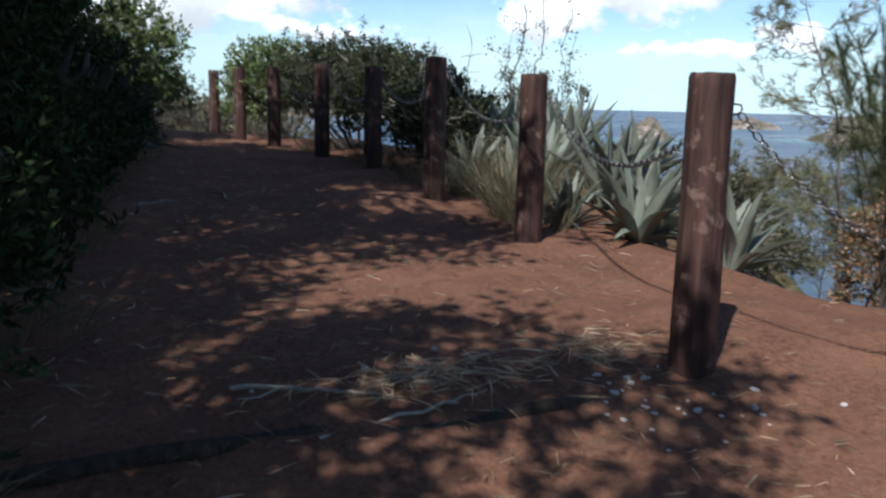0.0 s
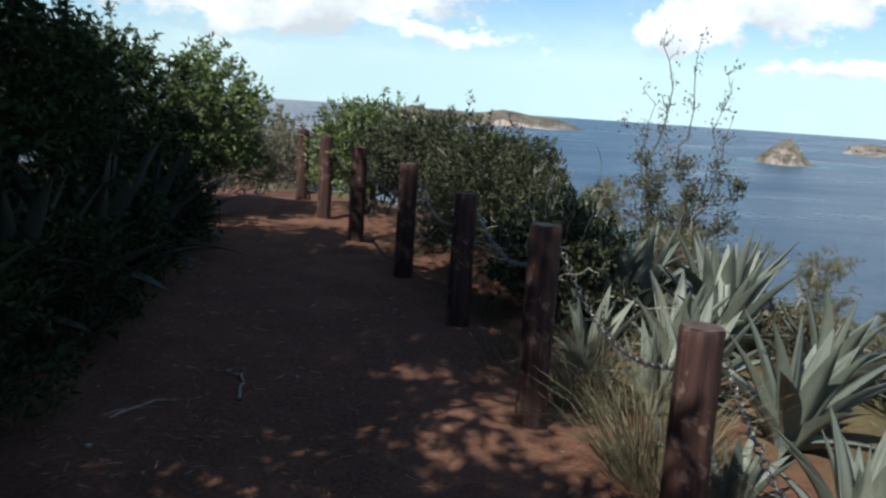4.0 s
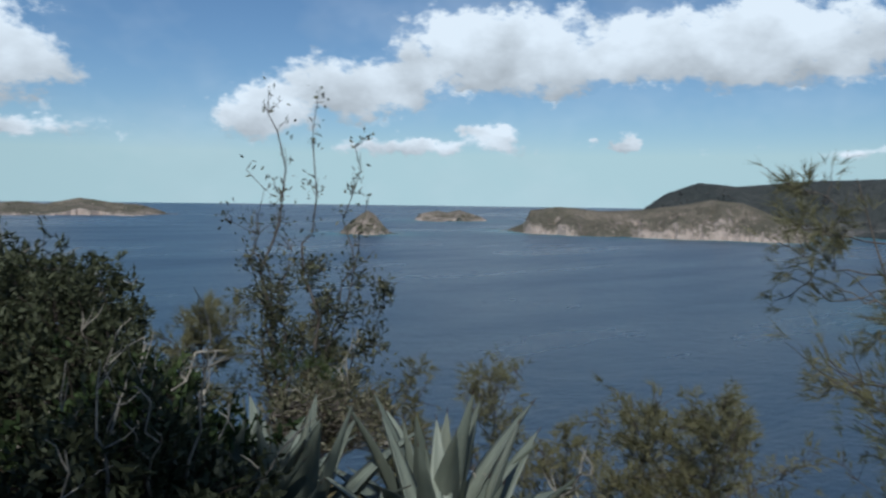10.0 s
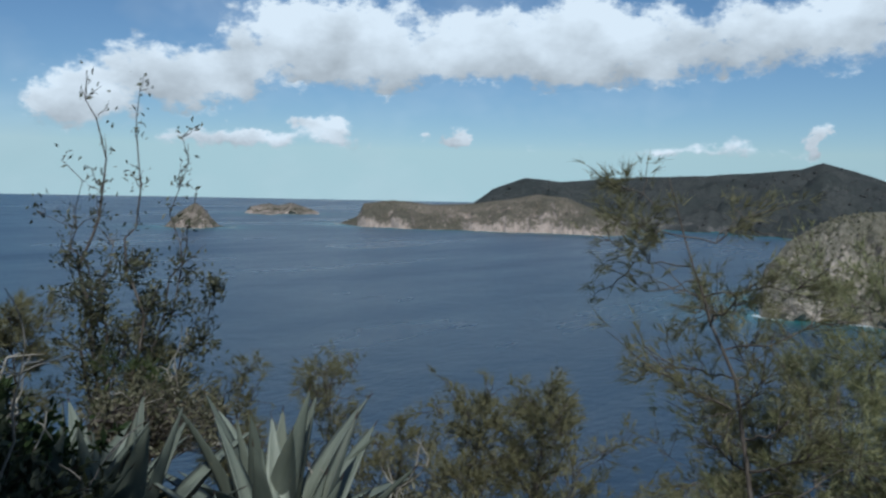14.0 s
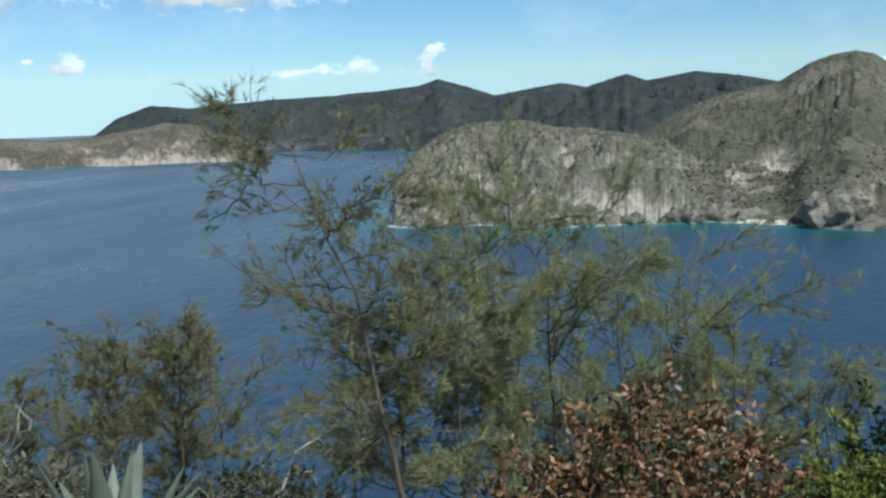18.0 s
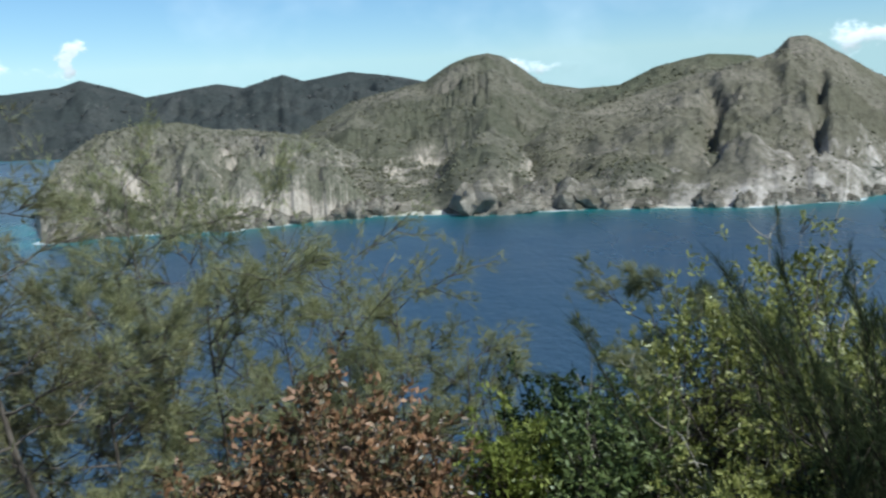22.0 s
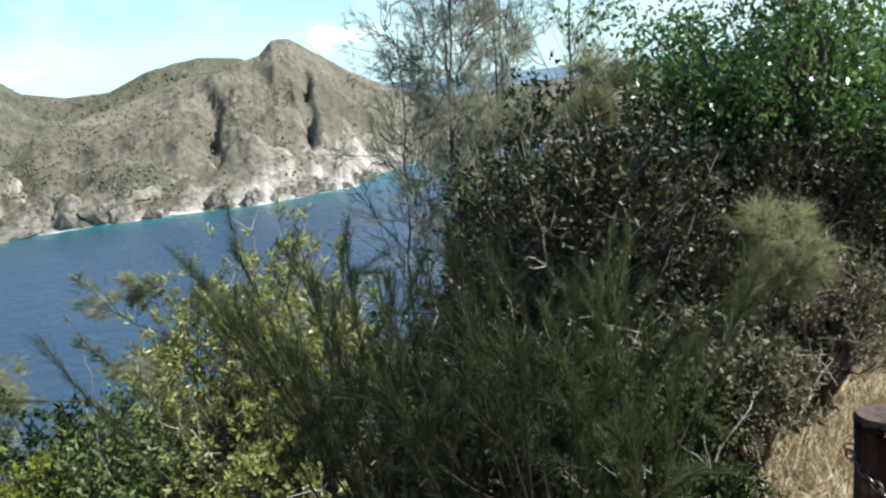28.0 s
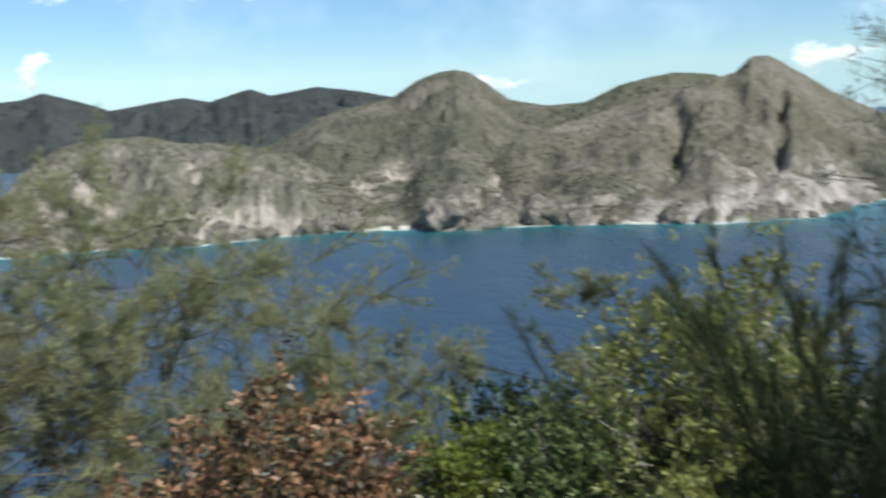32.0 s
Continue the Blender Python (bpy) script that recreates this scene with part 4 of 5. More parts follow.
def casuarina(name, label, x, y, z, trunk, limbs, sprays, mat, seed=0, nlen=0.17, nwid=0.004, rad=0.035, group="", droop=0.25, spread=0.5, per=16, bark=BARK, reach=1.0, first=0.25, rise=0.6, clump=2.2):
    """A wispy she-oak: crooked trunk, rising limbs with side shoots, and tufts of thread-like needles. trunk: points from the foot."""
    r = np.random.default_rng(seed + 500)
    ob = holder(name, x, y, z, label, "tree", group)
    T = np.asarray(trunk, float)
    t = np.linspace(0, 1, 22)
    seg = np.concatenate([[0], np.cumsum(np.linalg.norm(np.diff(T, axis=0), axis=1))])
    Q = np.stack([np.interp(t * seg[-1], seg, T[:, c]) for c in range(3)], 1)
    Q += np.cumsum(r.normal(size=Q.shape), 0) * 0.012 * (t[:, None] > 0)
    H = seg[-1]
    sheet("trunk", *tube(Q, rad * (1 - 0.88 * t), 8), bark, ob, smooth=True)
    pts, dirs = [Q[18:]], [np.gradient(Q, axis=0)[18:]]
    shoots = []
    for k in range(limbs):
        f = first + (1 - first) * (k + r.random()) / limbs * 0.97
        q = Q[min(21, int(f * 21))]
        a = k * 2.4 + r.normal() * 0.6
        ln = reach * H * (0.44 - 0.25 * f) * r.uniform(0.5, 1.5)
        sp = spread * r.uniform(0.6, 1.5)
        d = np.array([math.cos(a) * sp, math.sin(a) * sp, rise * r.uniform(0.5, 1.3)])
        L = wander(q, q + d * ln * 1.1, 10, 0.06 * H * 0.3, r)
        L[:, 2] += 0.10 * ln * np.linspace(0, 1, 10) ** 2
        sheet("limb", *tube(L, np.linspace(rad * (0.5 - 0.35 * f), 0.002, 10), 5), bark, ob, smooth=True)
        pts.append(L[6:])
        dirs.append(np.gradient(L, axis=0)[6:])
        for s in range(9):
            i0 = r.integers(2, 9)
            sd = unit(unit(L[min(9, i0 + 1)] - L[i0 - 1]) + r.normal(size=3) * 0.6 + np.array([0, 0, 0.15]))
            S = wander(L[i0], L[i0] + sd * ln * r.uniform(0.2, 0.55), 6, 0.02, r)
            shoots.append(tube(S, np.linspace(0.004, 0.0015, 6), 4))
            pts.append(S[2:])
            dirs.append(np.gradient(S, axis=0)[2:])
    if shoots:
        o = sheet("shoot_tangle", *join(shoots), bark, ob)
        o["kind"] = "stuff"
    P, D = np.concatenate(pts), unit(np.concatenate(dirs))
    # tufts gather at some shoots and leave others bare
    w = r.random(len(P)) ** clump + 0.03
    pick = r.choice(len(P), sprays, p=w / w.sum())
    c, d = P[pick] + r.normal(size=(sprays, 3)) * 0.025, D[pick]
    ax = unit(d * 0.9 + r.normal(size=(sprays, 3)) * 0.45 + np.array([0, 0, 0.1]))
    PP = np.repeat(c, per, 0) + np.repeat(ax, per, 0) * r.random((sprays * per, 1)) * nlen * 0.5
    DD = np.repeat(ax, per, 0) + r.normal(size=(sprays * per, 3)) * 0.33
    V, F = needles(PP, DD, nlen, nwid, r, droop)
    sheet("crown", V, F, mat, ob)
    return ob


def agave_leaf(L, W, bend, r):
    """A thick, channelled, tapering leaf along +z that leans to +x, with a dark spine at the tip."""
    rows, cs = 10, 5
    V = []
    for k in range(rows):
        t = k / (rows - 1)
        wid = W * (0.62 + 0.75 * t if t < 0.4 else 0.92 * (1 - ((t - 0.4) / 0.6) ** 1.7)) * 0.5 + 0.002
        th = 0.055 * W / 0.14 * (1 - t) ** 0.8 + 0.004
        cx, cz = bend * t * t * L, L * (t - 0.18 * abs(bend) * t * t)
        for c in range(cs):
            u = -1 + 2 * c / (cs - 1)
            V.append((cx - 0.30 * wid * (u * u), wid * u, cz))
        for c in range(cs):
            u = 1 - 2 * c / (cs - 1)
            V.append((cx - 0.30 * wid * u * u + th * (1 - u * u) + 0.002, wid * u * 0.97, cz))
    n = cs * 2
    F = []
    for k in range(rows - 1):
        for c in range(n):
            F.append((k * n + c, k * n + (c + 1) % n, (k + 1) * n + (c + 1) % n, (k + 1) * n + c))
    return np.array(V), np.array(F)


ar = np.random.default_rng(11)
AG_LEAVES, AG_SHADED = [], []
for bend in (0.05, 0.18, 0.34, 0.6):
    V, F = agave_leaf(1.0, 0.175, bend, ar)
    me_src = sheet("leaf", V, F, AGAVE, smooth=True)
    AG_LEAVES.append((me_src.data, bend))
    green = me_src.data.copy()
    green.materials[0] = AGAVE_SHADED
    AG_SHADED.append((green, bend))
    bpy.data.objects.remove(me_src)
V, F = tube([(0, 0, 0), (0, 0, 0.02), (0, 0, 0.045)], [0.004, 0.003, 0.0005], 5)
spine_src = sheet("spine", V, F, SPINE)
SPINE_ME = spine_src.data
bpy.data.objects.remove(spine_src)


def agave(x, y, z, size, count, seed, lean=(0, 0), label="grey-green agave rosette of thick pointed leaves on the slope", kit=AG_LEAVES):
    r = np.random.default_rng(seed)
    ob = holder("agave", x, y, z, label, "agave", "agaves along the cliff edge")
    for k in range(count):
        f = (k + 0.5) / count                   # 0 the heart, 1 the outer leaves
        a = k * 137.5 + r.normal() * 10
        tilt = 5 + 52 * f ** 1.25 + r.normal() * 6
        ln = size * (0.72 + 0.34 * math.sin(math.pi * min(1, f + 0.15))) * r.uniform(0.85, 1.1)
        me, bend = kit[min(3, int(f * 3.2 + r.random()))]
        o = new("leaf", me)
        o.parent = ob
        o.matrix_basis = pose(0, 0, 0.02, lean[0], lean[1], 0) @ pose(0, 0, 0, 0, 0, a) @ pose(0.035 * size, 0, 0, 0, tilt, 0) @ Matrix.Diagonal((ln, ln * r.uniform(0.85, 1.15), ln, 1))
        tip = new("spine", SPINE_ME)
        tip.parent = o
        tip.matrix_basis = pose(bend, 0, 1 - 0.18 * abs(bend) - 0.006, 0, math.degrees(math.atan2(2 * bend, 1 - 0.36 * abs(bend))), 0)
    return ob


def tuft(name, label, x, y, z, count, length, spread, mat, seed, width=0.004, droop=0.5, category="grass tuft"):
    """A tussock of blades from one root."""
    r = np.random.default_rng(seed)
    a = r.random(count) * 2 * np.pi
    rad = np.sqrt(r.random(count)) * spread * 0.35
    P = np.stack([np.cos(a) * rad, np.sin(a) * rad, np.full(count, -0.03)], 1)
    D = np.stack([np.cos(a) * r.random(count) * spread * 2, np.sin(a) * r.random(count) * spread * 2, np.full(count, 1.0)], 1) + r.normal(size=(count, 3)) * 0.18
    V, F = strips(P, D, length, width, r, droop)
    ob = sheet(name, V, F, mat)
    ob.location = (x, y, z)
    return tagged(ob, label, category, kind="stuff")


def gz(x, y):
    return float(ground(x, y))


# the hedge on the seaward side of the fence
HEDGE = "dense olive-green coastal bush with rosettes of leaves behind the fence"
bush("hedge_bush", HEDGE, "bush", 3.35, 9.0, gz(3.35, 9.0), [(-0.25, 0.2, 0.52, 0.65, 0.8, 0.58), (0.05, -0.1, 0.42, 0.48, 0.55, 0.42), (-0.2, 0.8, 0.72, 0.7, 0.7, 0.58)], 24000, 0.052, 0.018, LEAF_HEDGE, seed=1, stems=9, dead=12)
bush("hedge_bush", HEDGE, "bush", 3.1, 11.0, gz(3.1, 11.0), [(-0.1, 0.0, 0.7, 0.8, 0.9, 0.70), (-0.3, 0.8, 0.72, 0.7, 0.7, 0.64), (0.5, -0.3, 0.65, 0.6, 0.7, 0.58)], 20000, 0.06, 0.021, LEAF_HEDGE, BARK, seed=2, stems=9, dead=18)
bush("hedge_bush", "yellow-green bush at the far end of the fence", "bush", 2.65, 13.2, gz(2.65, 13.2), [(-0.2, 0.0, 0.7, 0.7, 0.8, 0.78), (-0.4, 0.8, 0.5, 0.5, 0.6, 0.6)], 9000, 0.08, 0.03, LEAF_MID, BARK, seed=3, stems=7, dead=12)
bush("low_bush", "low dark dry-leaved shrub at the foot of the fence", "bush", 3.05, 7.75, gz(3.05, 7.75), [(0, 0, 0.45, 0.42, 0.6, 0.5)], 5200, 0.055, 0.024, LEAF_HEDGE, seed=4, stems=5, dead=28)
bush("low_bush", "low dark dry-leaved shrub among the agaves", "bush", 3.3, 8.3, gz(3.3, 8.3), [(0, 0, 0.4, 0.5, 0.5, 0.5)], 4500, 0.055, 0.024, LEAF_DARK, seed=5, stems=5, dead=10)
for k, (x, y, h, w, mat) in enumerate(((4.75, 7.3, 0.35, 0.4, LEAF_GREY), (5.0, 9.5, 0.6, 0.5, LEAF_GREY), (5.0, 5.5, 0.5, 0.45, LEAF_MAROON), (4.5, 5.3, 0.35, 0.4, LEAF_GREY), (5.3, 6.5, 0.45, 0.45, LEAF_MAROON))):
    bush("slope_shrub", "low grey-green shrub on the slope under the agaves", "bush", x, y, gz(x, y), [(0, 0, h * 0.5, w, w, h * 0.6)], 3200, 0.045, 0.014, mat, BARK, seed=110 + k, stems=4, group="slope shrubs", dead=6)

# the thin shrub that stands over the agaves
r_ = np.random.default_rng(21)
sx, sy = 5.98, 11.72
sz = gz(sx, sy)
shrub = holder("thin_shrub", sx, sy, sz, "thin open shrub with small leaves and bare upper twigs", "shrub")
sh_bits, sh_tips = [], []
for (ex, ey, ez), rad in (((-0.10, 0.05, 2.45), 0.018), ((0.12, -0.12, 2.35), 0.015), ((0.36, -0.30, 1.75), 0.015), ((-0.30, 0.15, 1.65), 0.014), ((0.0, 0.15, 1.6), 0.016), ((0.42, -0.4, 1.2), 0.016), ((0.30, -0.26, 2.1), 0.010), ((-0.22, 0.1, 1.95), 0.010), ((0.16, -0.1, 1.35), 0.014)):
    ex, ey, ez = ex * 1.55, ey * 1.55, ez * 1.55
    L = wander((0, 0, -0.2), (ex, ey, ez), 16, 0.34, r_)
    sheet("stem", *tube(L, np.linspace(rad * 1.4, 0.003, 16), 6), BARK, shrub, smooth=True)
    for _ in range(22):
        i0 = r_.integers(4, 16)
        d = unit(np.array([ex, ey, ez]) * 0.35 + r_.normal(size=3) * np.array([0.6, 0.6, 0.45]))
        S = wander(L[i0], L[i0] + d * r_.uniform(0.13, 0.52) * (1.2 - i0 / 18), 6, 0.03, r_)
        sh_bits.append(tube(S, np.linspace(0.005, 0.002, 6), 4))
        sh_tips += [(S[k], d, S[k][2]) for k in range(1, 6)]
o = sheet("twig_tangle", *join(sh_bits), BARK, shrub)
o["kind"] = "stuff"
cen = np.array([s[0] for s in sh_tips])
dr = np.array([s[1] for s in sh_tips])
dens = np.where(cen[:, 2] < 2.2, 1.0, 0.14) * np.where(cen[:, 2] < 0.6, 0.4, 1)
idx_ = r_.choice(len(cen), 5200, p=dens / dens.sum())
V, F = leaves(cen[idx_] + r_.normal(size=(5200, 3)) * 0.05, dr[idx_] + r_.normal(size=(5200, 3)) * 0.8, 0.062, 0.024, r_)
sheet("crown", V, F, leaf_mat("grey_olive_leaf", [(0.1, (0.045, 0.048, 0.026)), (0.5, (0.095, 0.098, 0.055)), (0.9, (0.17, 0.16, 0.10))], 0.5, 0.3, 0.25), shrub)

# agaves beyond the fence
for k, (x, y, s, c, lean) in enumerate(((3.8, 7.45, 0.85, 26, (0, 6)), (4.2, 6.85, 0.80, 24, (4, 6)), (4.55, 6.1, 0.66, 22, (5, 10)), (3.45, 5.9, 0.66, 22, (0, 8)), (3.3, 4.75, 0.64, 22, (3, 10)), (3.5, 4.05, 0.52, 18, (0, 12)),
                                        (3.75, 5.3, 0.75, 22, (4, 10)), (3.5, 7.25, 0.62, 20, (0, 6)), (3.75, 6.6, 0.68, 20, (0, 4)), (3.9, 7.95, 0.7, 20, (0, 8)), (3.05, 7.0, 0.55, 18, (0, 4)), (3.15, 6.3, 0.55, 18, (0, 6)), (3.0, 5.2, 0.45, 16, (0, 8)), (3.45, 4.9, 0.6, 20, (0, 8)), (3.75, 4.55, 0.52, 20, (4, 8)), (4.3, 5.0, 0.5, 20, (4, 8)), (4.45, 7.2, 0.85, 24, (0, 6)), (3.55, 7.6, 0.8, 24, (0, 4)))):
    y += 0.55 if x > 3.4 and y > 5.0 else 0.0
    agave(x, y, gz(x, y) - 0.02, s, c, 40 + k, lean)
# agaves under the trees on the landward side, shade put into their leaf colour
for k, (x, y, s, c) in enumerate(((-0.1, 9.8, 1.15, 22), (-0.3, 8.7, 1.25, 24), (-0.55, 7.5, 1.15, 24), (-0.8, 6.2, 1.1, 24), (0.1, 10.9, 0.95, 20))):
    agave(x, y, gz(x, y) - 0.02, s, c, 70 + k, (0, -4), "large agave with leaf colour darkened for the landward thicket's shade", AG_SHADED)

# tussocks at the fence
for k, (x, y, n, ln, sp) in enumerate(((2.8, 5.55, 700, 0.75, 0.5), (2.8, 6.4, 520, 0.68, 0.5), (2.72, 5.1, 200, 0.4, 0.6), (2.6, 7.1, 200, 0.45, 0.5), (2.65, 8.4, 200, 0.45, 0.5), (2.4, 10.2, 140, 0.4, 0.5), (2.75, 9.3, 140, 0.4, 0.5), (3.45, 6.5, 200, 0.45, 0.5), (4.1, 6.2, 160, 0.4, 0.6), (4.6, 7.0, 160, 0.4, 0.6))):
    tuft("tussock", "grey-brown grass tussock at the cliff edge", x, y, gz(x, y), n, ln, sp, TUSSOCK, 90 + k, 0.0035)

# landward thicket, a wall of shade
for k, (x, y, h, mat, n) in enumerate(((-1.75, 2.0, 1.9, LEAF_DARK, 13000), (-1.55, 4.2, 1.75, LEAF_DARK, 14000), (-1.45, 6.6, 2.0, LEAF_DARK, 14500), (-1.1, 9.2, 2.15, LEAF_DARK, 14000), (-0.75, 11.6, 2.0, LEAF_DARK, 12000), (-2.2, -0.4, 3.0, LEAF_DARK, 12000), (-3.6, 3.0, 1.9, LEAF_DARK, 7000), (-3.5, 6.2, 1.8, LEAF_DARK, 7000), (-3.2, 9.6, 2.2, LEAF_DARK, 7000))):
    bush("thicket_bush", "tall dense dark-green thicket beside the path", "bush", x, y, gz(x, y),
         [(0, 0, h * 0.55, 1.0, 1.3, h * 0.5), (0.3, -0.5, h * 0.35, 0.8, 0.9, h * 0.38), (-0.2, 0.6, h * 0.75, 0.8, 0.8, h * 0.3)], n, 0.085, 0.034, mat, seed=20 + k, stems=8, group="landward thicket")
bush("thicket_bush", "bright-leaved round bush at the bend of the path", "bush", 0.35, 12.7, gz(0.35, 12.7), [(0, 0, 1.0, 0.7, 0.9, 0.95), (0.15, 0.3, 0.6, 0.6, 0.7, 0.6)], 10000, 0.08, 0.034, LEAF_MID, seed=30)


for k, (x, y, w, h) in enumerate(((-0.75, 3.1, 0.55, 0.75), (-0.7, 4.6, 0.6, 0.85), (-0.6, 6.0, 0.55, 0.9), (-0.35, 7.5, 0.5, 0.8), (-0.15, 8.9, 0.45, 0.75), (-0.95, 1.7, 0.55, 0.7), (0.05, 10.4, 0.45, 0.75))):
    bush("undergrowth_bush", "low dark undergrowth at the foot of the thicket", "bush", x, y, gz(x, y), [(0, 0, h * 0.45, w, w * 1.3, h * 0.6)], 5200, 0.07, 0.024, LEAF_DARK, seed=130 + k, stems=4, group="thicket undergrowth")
    tuft("tussock", "dark grass at the foot of the thicket", x + 0.35, y + 0.5, gz(x + 0.35, y + 0.5), 160, 0.35, 0.8, TUSSOCK, 160 + k, 0.0035)


def shade_tree(x, y, h, rx, ry, cx, count, seed):
    """A broad tree whose leafy crown spreads over the path."""
    r = np.random.default_rng(seed)
    z = gz(x, y)
    ob = holder("shade_tree", x, y, z, "dark spreading tree whose leafy crown shades the path", "tree", "landward shade trees")
    T = wander((0, 0, -0.2), (cx * 0.5, 0, h * 0.72), 10, 0.2, r)
    sheet("trunk", *tube(T, np.linspace(0.13, 0.07, 10), 9), DARK_BARK, ob, smooth=True)
    cl = []
    for k in range(16):
        a = k * 2.4 + r.normal() * 0.3
        f = math.sqrt((k + 0.5) / 16)
        e = np.array([cx + math.cos(a) * rx * f, math.sin(a) * ry * f, h + r.uniform(-0.35, 0.5) * (1.1 - 0.5 * f)])
        L = wander(T[r.integers(6, 10)], e, 10, 0.25, r)
        sheet("limb", *tube(L, np.linspace(0.04, 0.008, 10), 6), DARK_BARK, ob, smooth=True)
        cl.append(L[5:])
        cl.append(np.repeat(e[None], 9, 0) + r.normal(size=(9, 3)) * np.array([0.24, 0.24, 0.16]))
    C = np.concatenate(cl)
    P = C[r.integers(0, len(C), count)] + r.normal(size=(count, 3)) * 0.12
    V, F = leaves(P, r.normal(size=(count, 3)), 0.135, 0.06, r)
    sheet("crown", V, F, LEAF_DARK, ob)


for k, (x, y, h, rx, ry, cx, n) in enumerate(((-2.4, -2.4, 3.6, 1.8, 1.7, 1.1, 10500), (-2.3, 0.5, 3.8, 1.5, 1.55, 0.4, 10000), (-2.2, 3.45, 3.9, 1.5, 1.35, 1.0, 9200), (-1.9, 6.0, 4.0, 1.8, 1.6, 1.0, 7500), (-1.9, 8.3, 3.9, 1.3, 1.3, 0.9, 7500), (-2.7, 4.7, 5.4, 1.8, 1.7, 1.4, 10500), (-2.8, 6.9, 5.4, 1.4, 1.5, 0.9, 6500))):
    shade_tree(x, y, h, rx, ry, cx, n, 400 + k)
casuarina("casuarina_tree", "tall she-oak with feathery dark branches over the path", -1.3, 4.6, gz(-1.3, 4.6), [(0, 0, -0.2), (0.1, 0.1, 1.5), (0.2, 0.5, 2.7), (0.3, 0.8, 3.6)], 14, 650, NEEDLE_DARK, 1, nlen=0.12, nwid=0.004, rad=0.06, spread=0.7, droop=0.4, bark=DARK_BARK)
# scrub beyond the end of the path
for k, (x, y, h, w) in enumerate(((1.0, 19.0, 1.7, 1.6), (2.6, 20.5, 1.3, 1.6), (-1.0, 20.0, 2.0, 1.8), (3.8, 24, 1.6, 2.2), (0.3, 27, 2.6, 2.6), (-3.5, 26, 2.6, 2.8), (2.0, 33, 2.8, 3.0), (-2, 38, 3.2, 3.6), (-6, 33, 3.2, 3.4), (4.5, 40, 2.6, 3.4))):
    bush("scrub_bush", "grey-brown wind-clipped scrub bush on the ridge", "bush", x, y, gz(x, y), [(0, 0, h * 0.45, w * 0.8, w * 0.7, h * 0.55), (w * 0.4, 0.2, h * 0.35, w * 0.5, w * 0.5, h * 0.4)], 4500, 0.06 + 0.004 * (y - 15), 0.026 + 0.0018 * (y - 15), LEAF_GREY, BARK, seed=60 + k, stems=4, group="ridge scrub")

# she-oaks on the slope below the look-out
for k, (x, y, top, n, mat) in enumerate(((7.25, 11.45, 0.05, 650, NEEDLE), (7.9, 10.85, 0.15, 650, NEEDLE), (8.35, 10.35, -0.35, 550, NEEDLE), (8.81, 9.85, -0.12, 650, NEEDLE), (9.19, 9.3, 0.0, 650, NEEDLE), (9.4, 8.85, -0.4, 550, NEEDLE), (6.35, 11.55, 0.5, 650, NEEDLE), (5.25, 12.05, 0.95, 650, NEEDLE), (8.05, 8.45, 0.25, 550, NEEDLE), (7.7, 8.95, 0.2, 550, NEEDLE), (5.85, 10.85, 0.45, 450, NEEDLE_DARK), (10.25, 7.85, -0.7, 450, NEEDLE))):
    h = top - gz(x, y)
    casuarina("casuarina_tree", "small she-oak with wispy olive foliage on the cliff slope", x, y, gz(x, y), [(0, 0, -0.2), (0.05, 0.1, h * 0.5), (0.0, 0.0, h)], 18, n, mat, 10 + k, nlen=0.11, nwid=0.005, rad=0.02, spread=0.75, group="she-oaks below the fence", reach=0.8, per=14, first=0.4, rise=0.55)

# the broad she-oak in front of the bay
bz = gz(6.75, 6.05)
casuarina("casuarina_tree", "crooked she-oak with a thin leaning trunk and yellow-green needles", 6.75, 6.0, bz, [(0, 0, -0.2), (-0.05, 0.12, -bz - 0.4), (0.02, 0.42, 0.96 - bz), (-0.1, 0.60, 1.5 - bz), (-0.18, 0.76, 2.05 - bz)], 20, 1500, NEEDLE, 31, nlen=0.085, nwid=0.004, rad=0.026, spread=0.8, bark=BARK, reach=0.55, first=0.45, per=11, clump=1.6, rise=0.25)
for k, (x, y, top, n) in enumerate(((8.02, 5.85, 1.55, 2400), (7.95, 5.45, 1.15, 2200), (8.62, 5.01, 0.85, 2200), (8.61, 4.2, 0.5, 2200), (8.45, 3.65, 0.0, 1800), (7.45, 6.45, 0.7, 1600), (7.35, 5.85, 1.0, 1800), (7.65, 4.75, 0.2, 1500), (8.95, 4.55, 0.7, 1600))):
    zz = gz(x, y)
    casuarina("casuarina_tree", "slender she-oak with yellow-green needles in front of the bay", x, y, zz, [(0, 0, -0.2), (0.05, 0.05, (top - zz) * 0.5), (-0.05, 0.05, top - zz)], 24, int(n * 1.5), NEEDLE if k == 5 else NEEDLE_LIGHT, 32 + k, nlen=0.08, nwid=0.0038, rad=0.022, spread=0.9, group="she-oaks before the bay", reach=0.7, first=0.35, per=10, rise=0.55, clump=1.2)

# bushes on the slope under the look-out
bush("rusty_bush", "round bush with rust-brown and bronze leaves", "bush", 6.3, 4.65, gz(6.3, 4.65), [(0, 0, 1.32, 0.6, 0.62, 0.88), (0, 0.6, 1.07, 0.5, 0.5, 0.75), (0.0, -0.25, 1.15, 0.45, 0.40, 0.75)], 14000, 0.052, 0.024, LEAF_RUST, BARK, seed=40, stems=7)
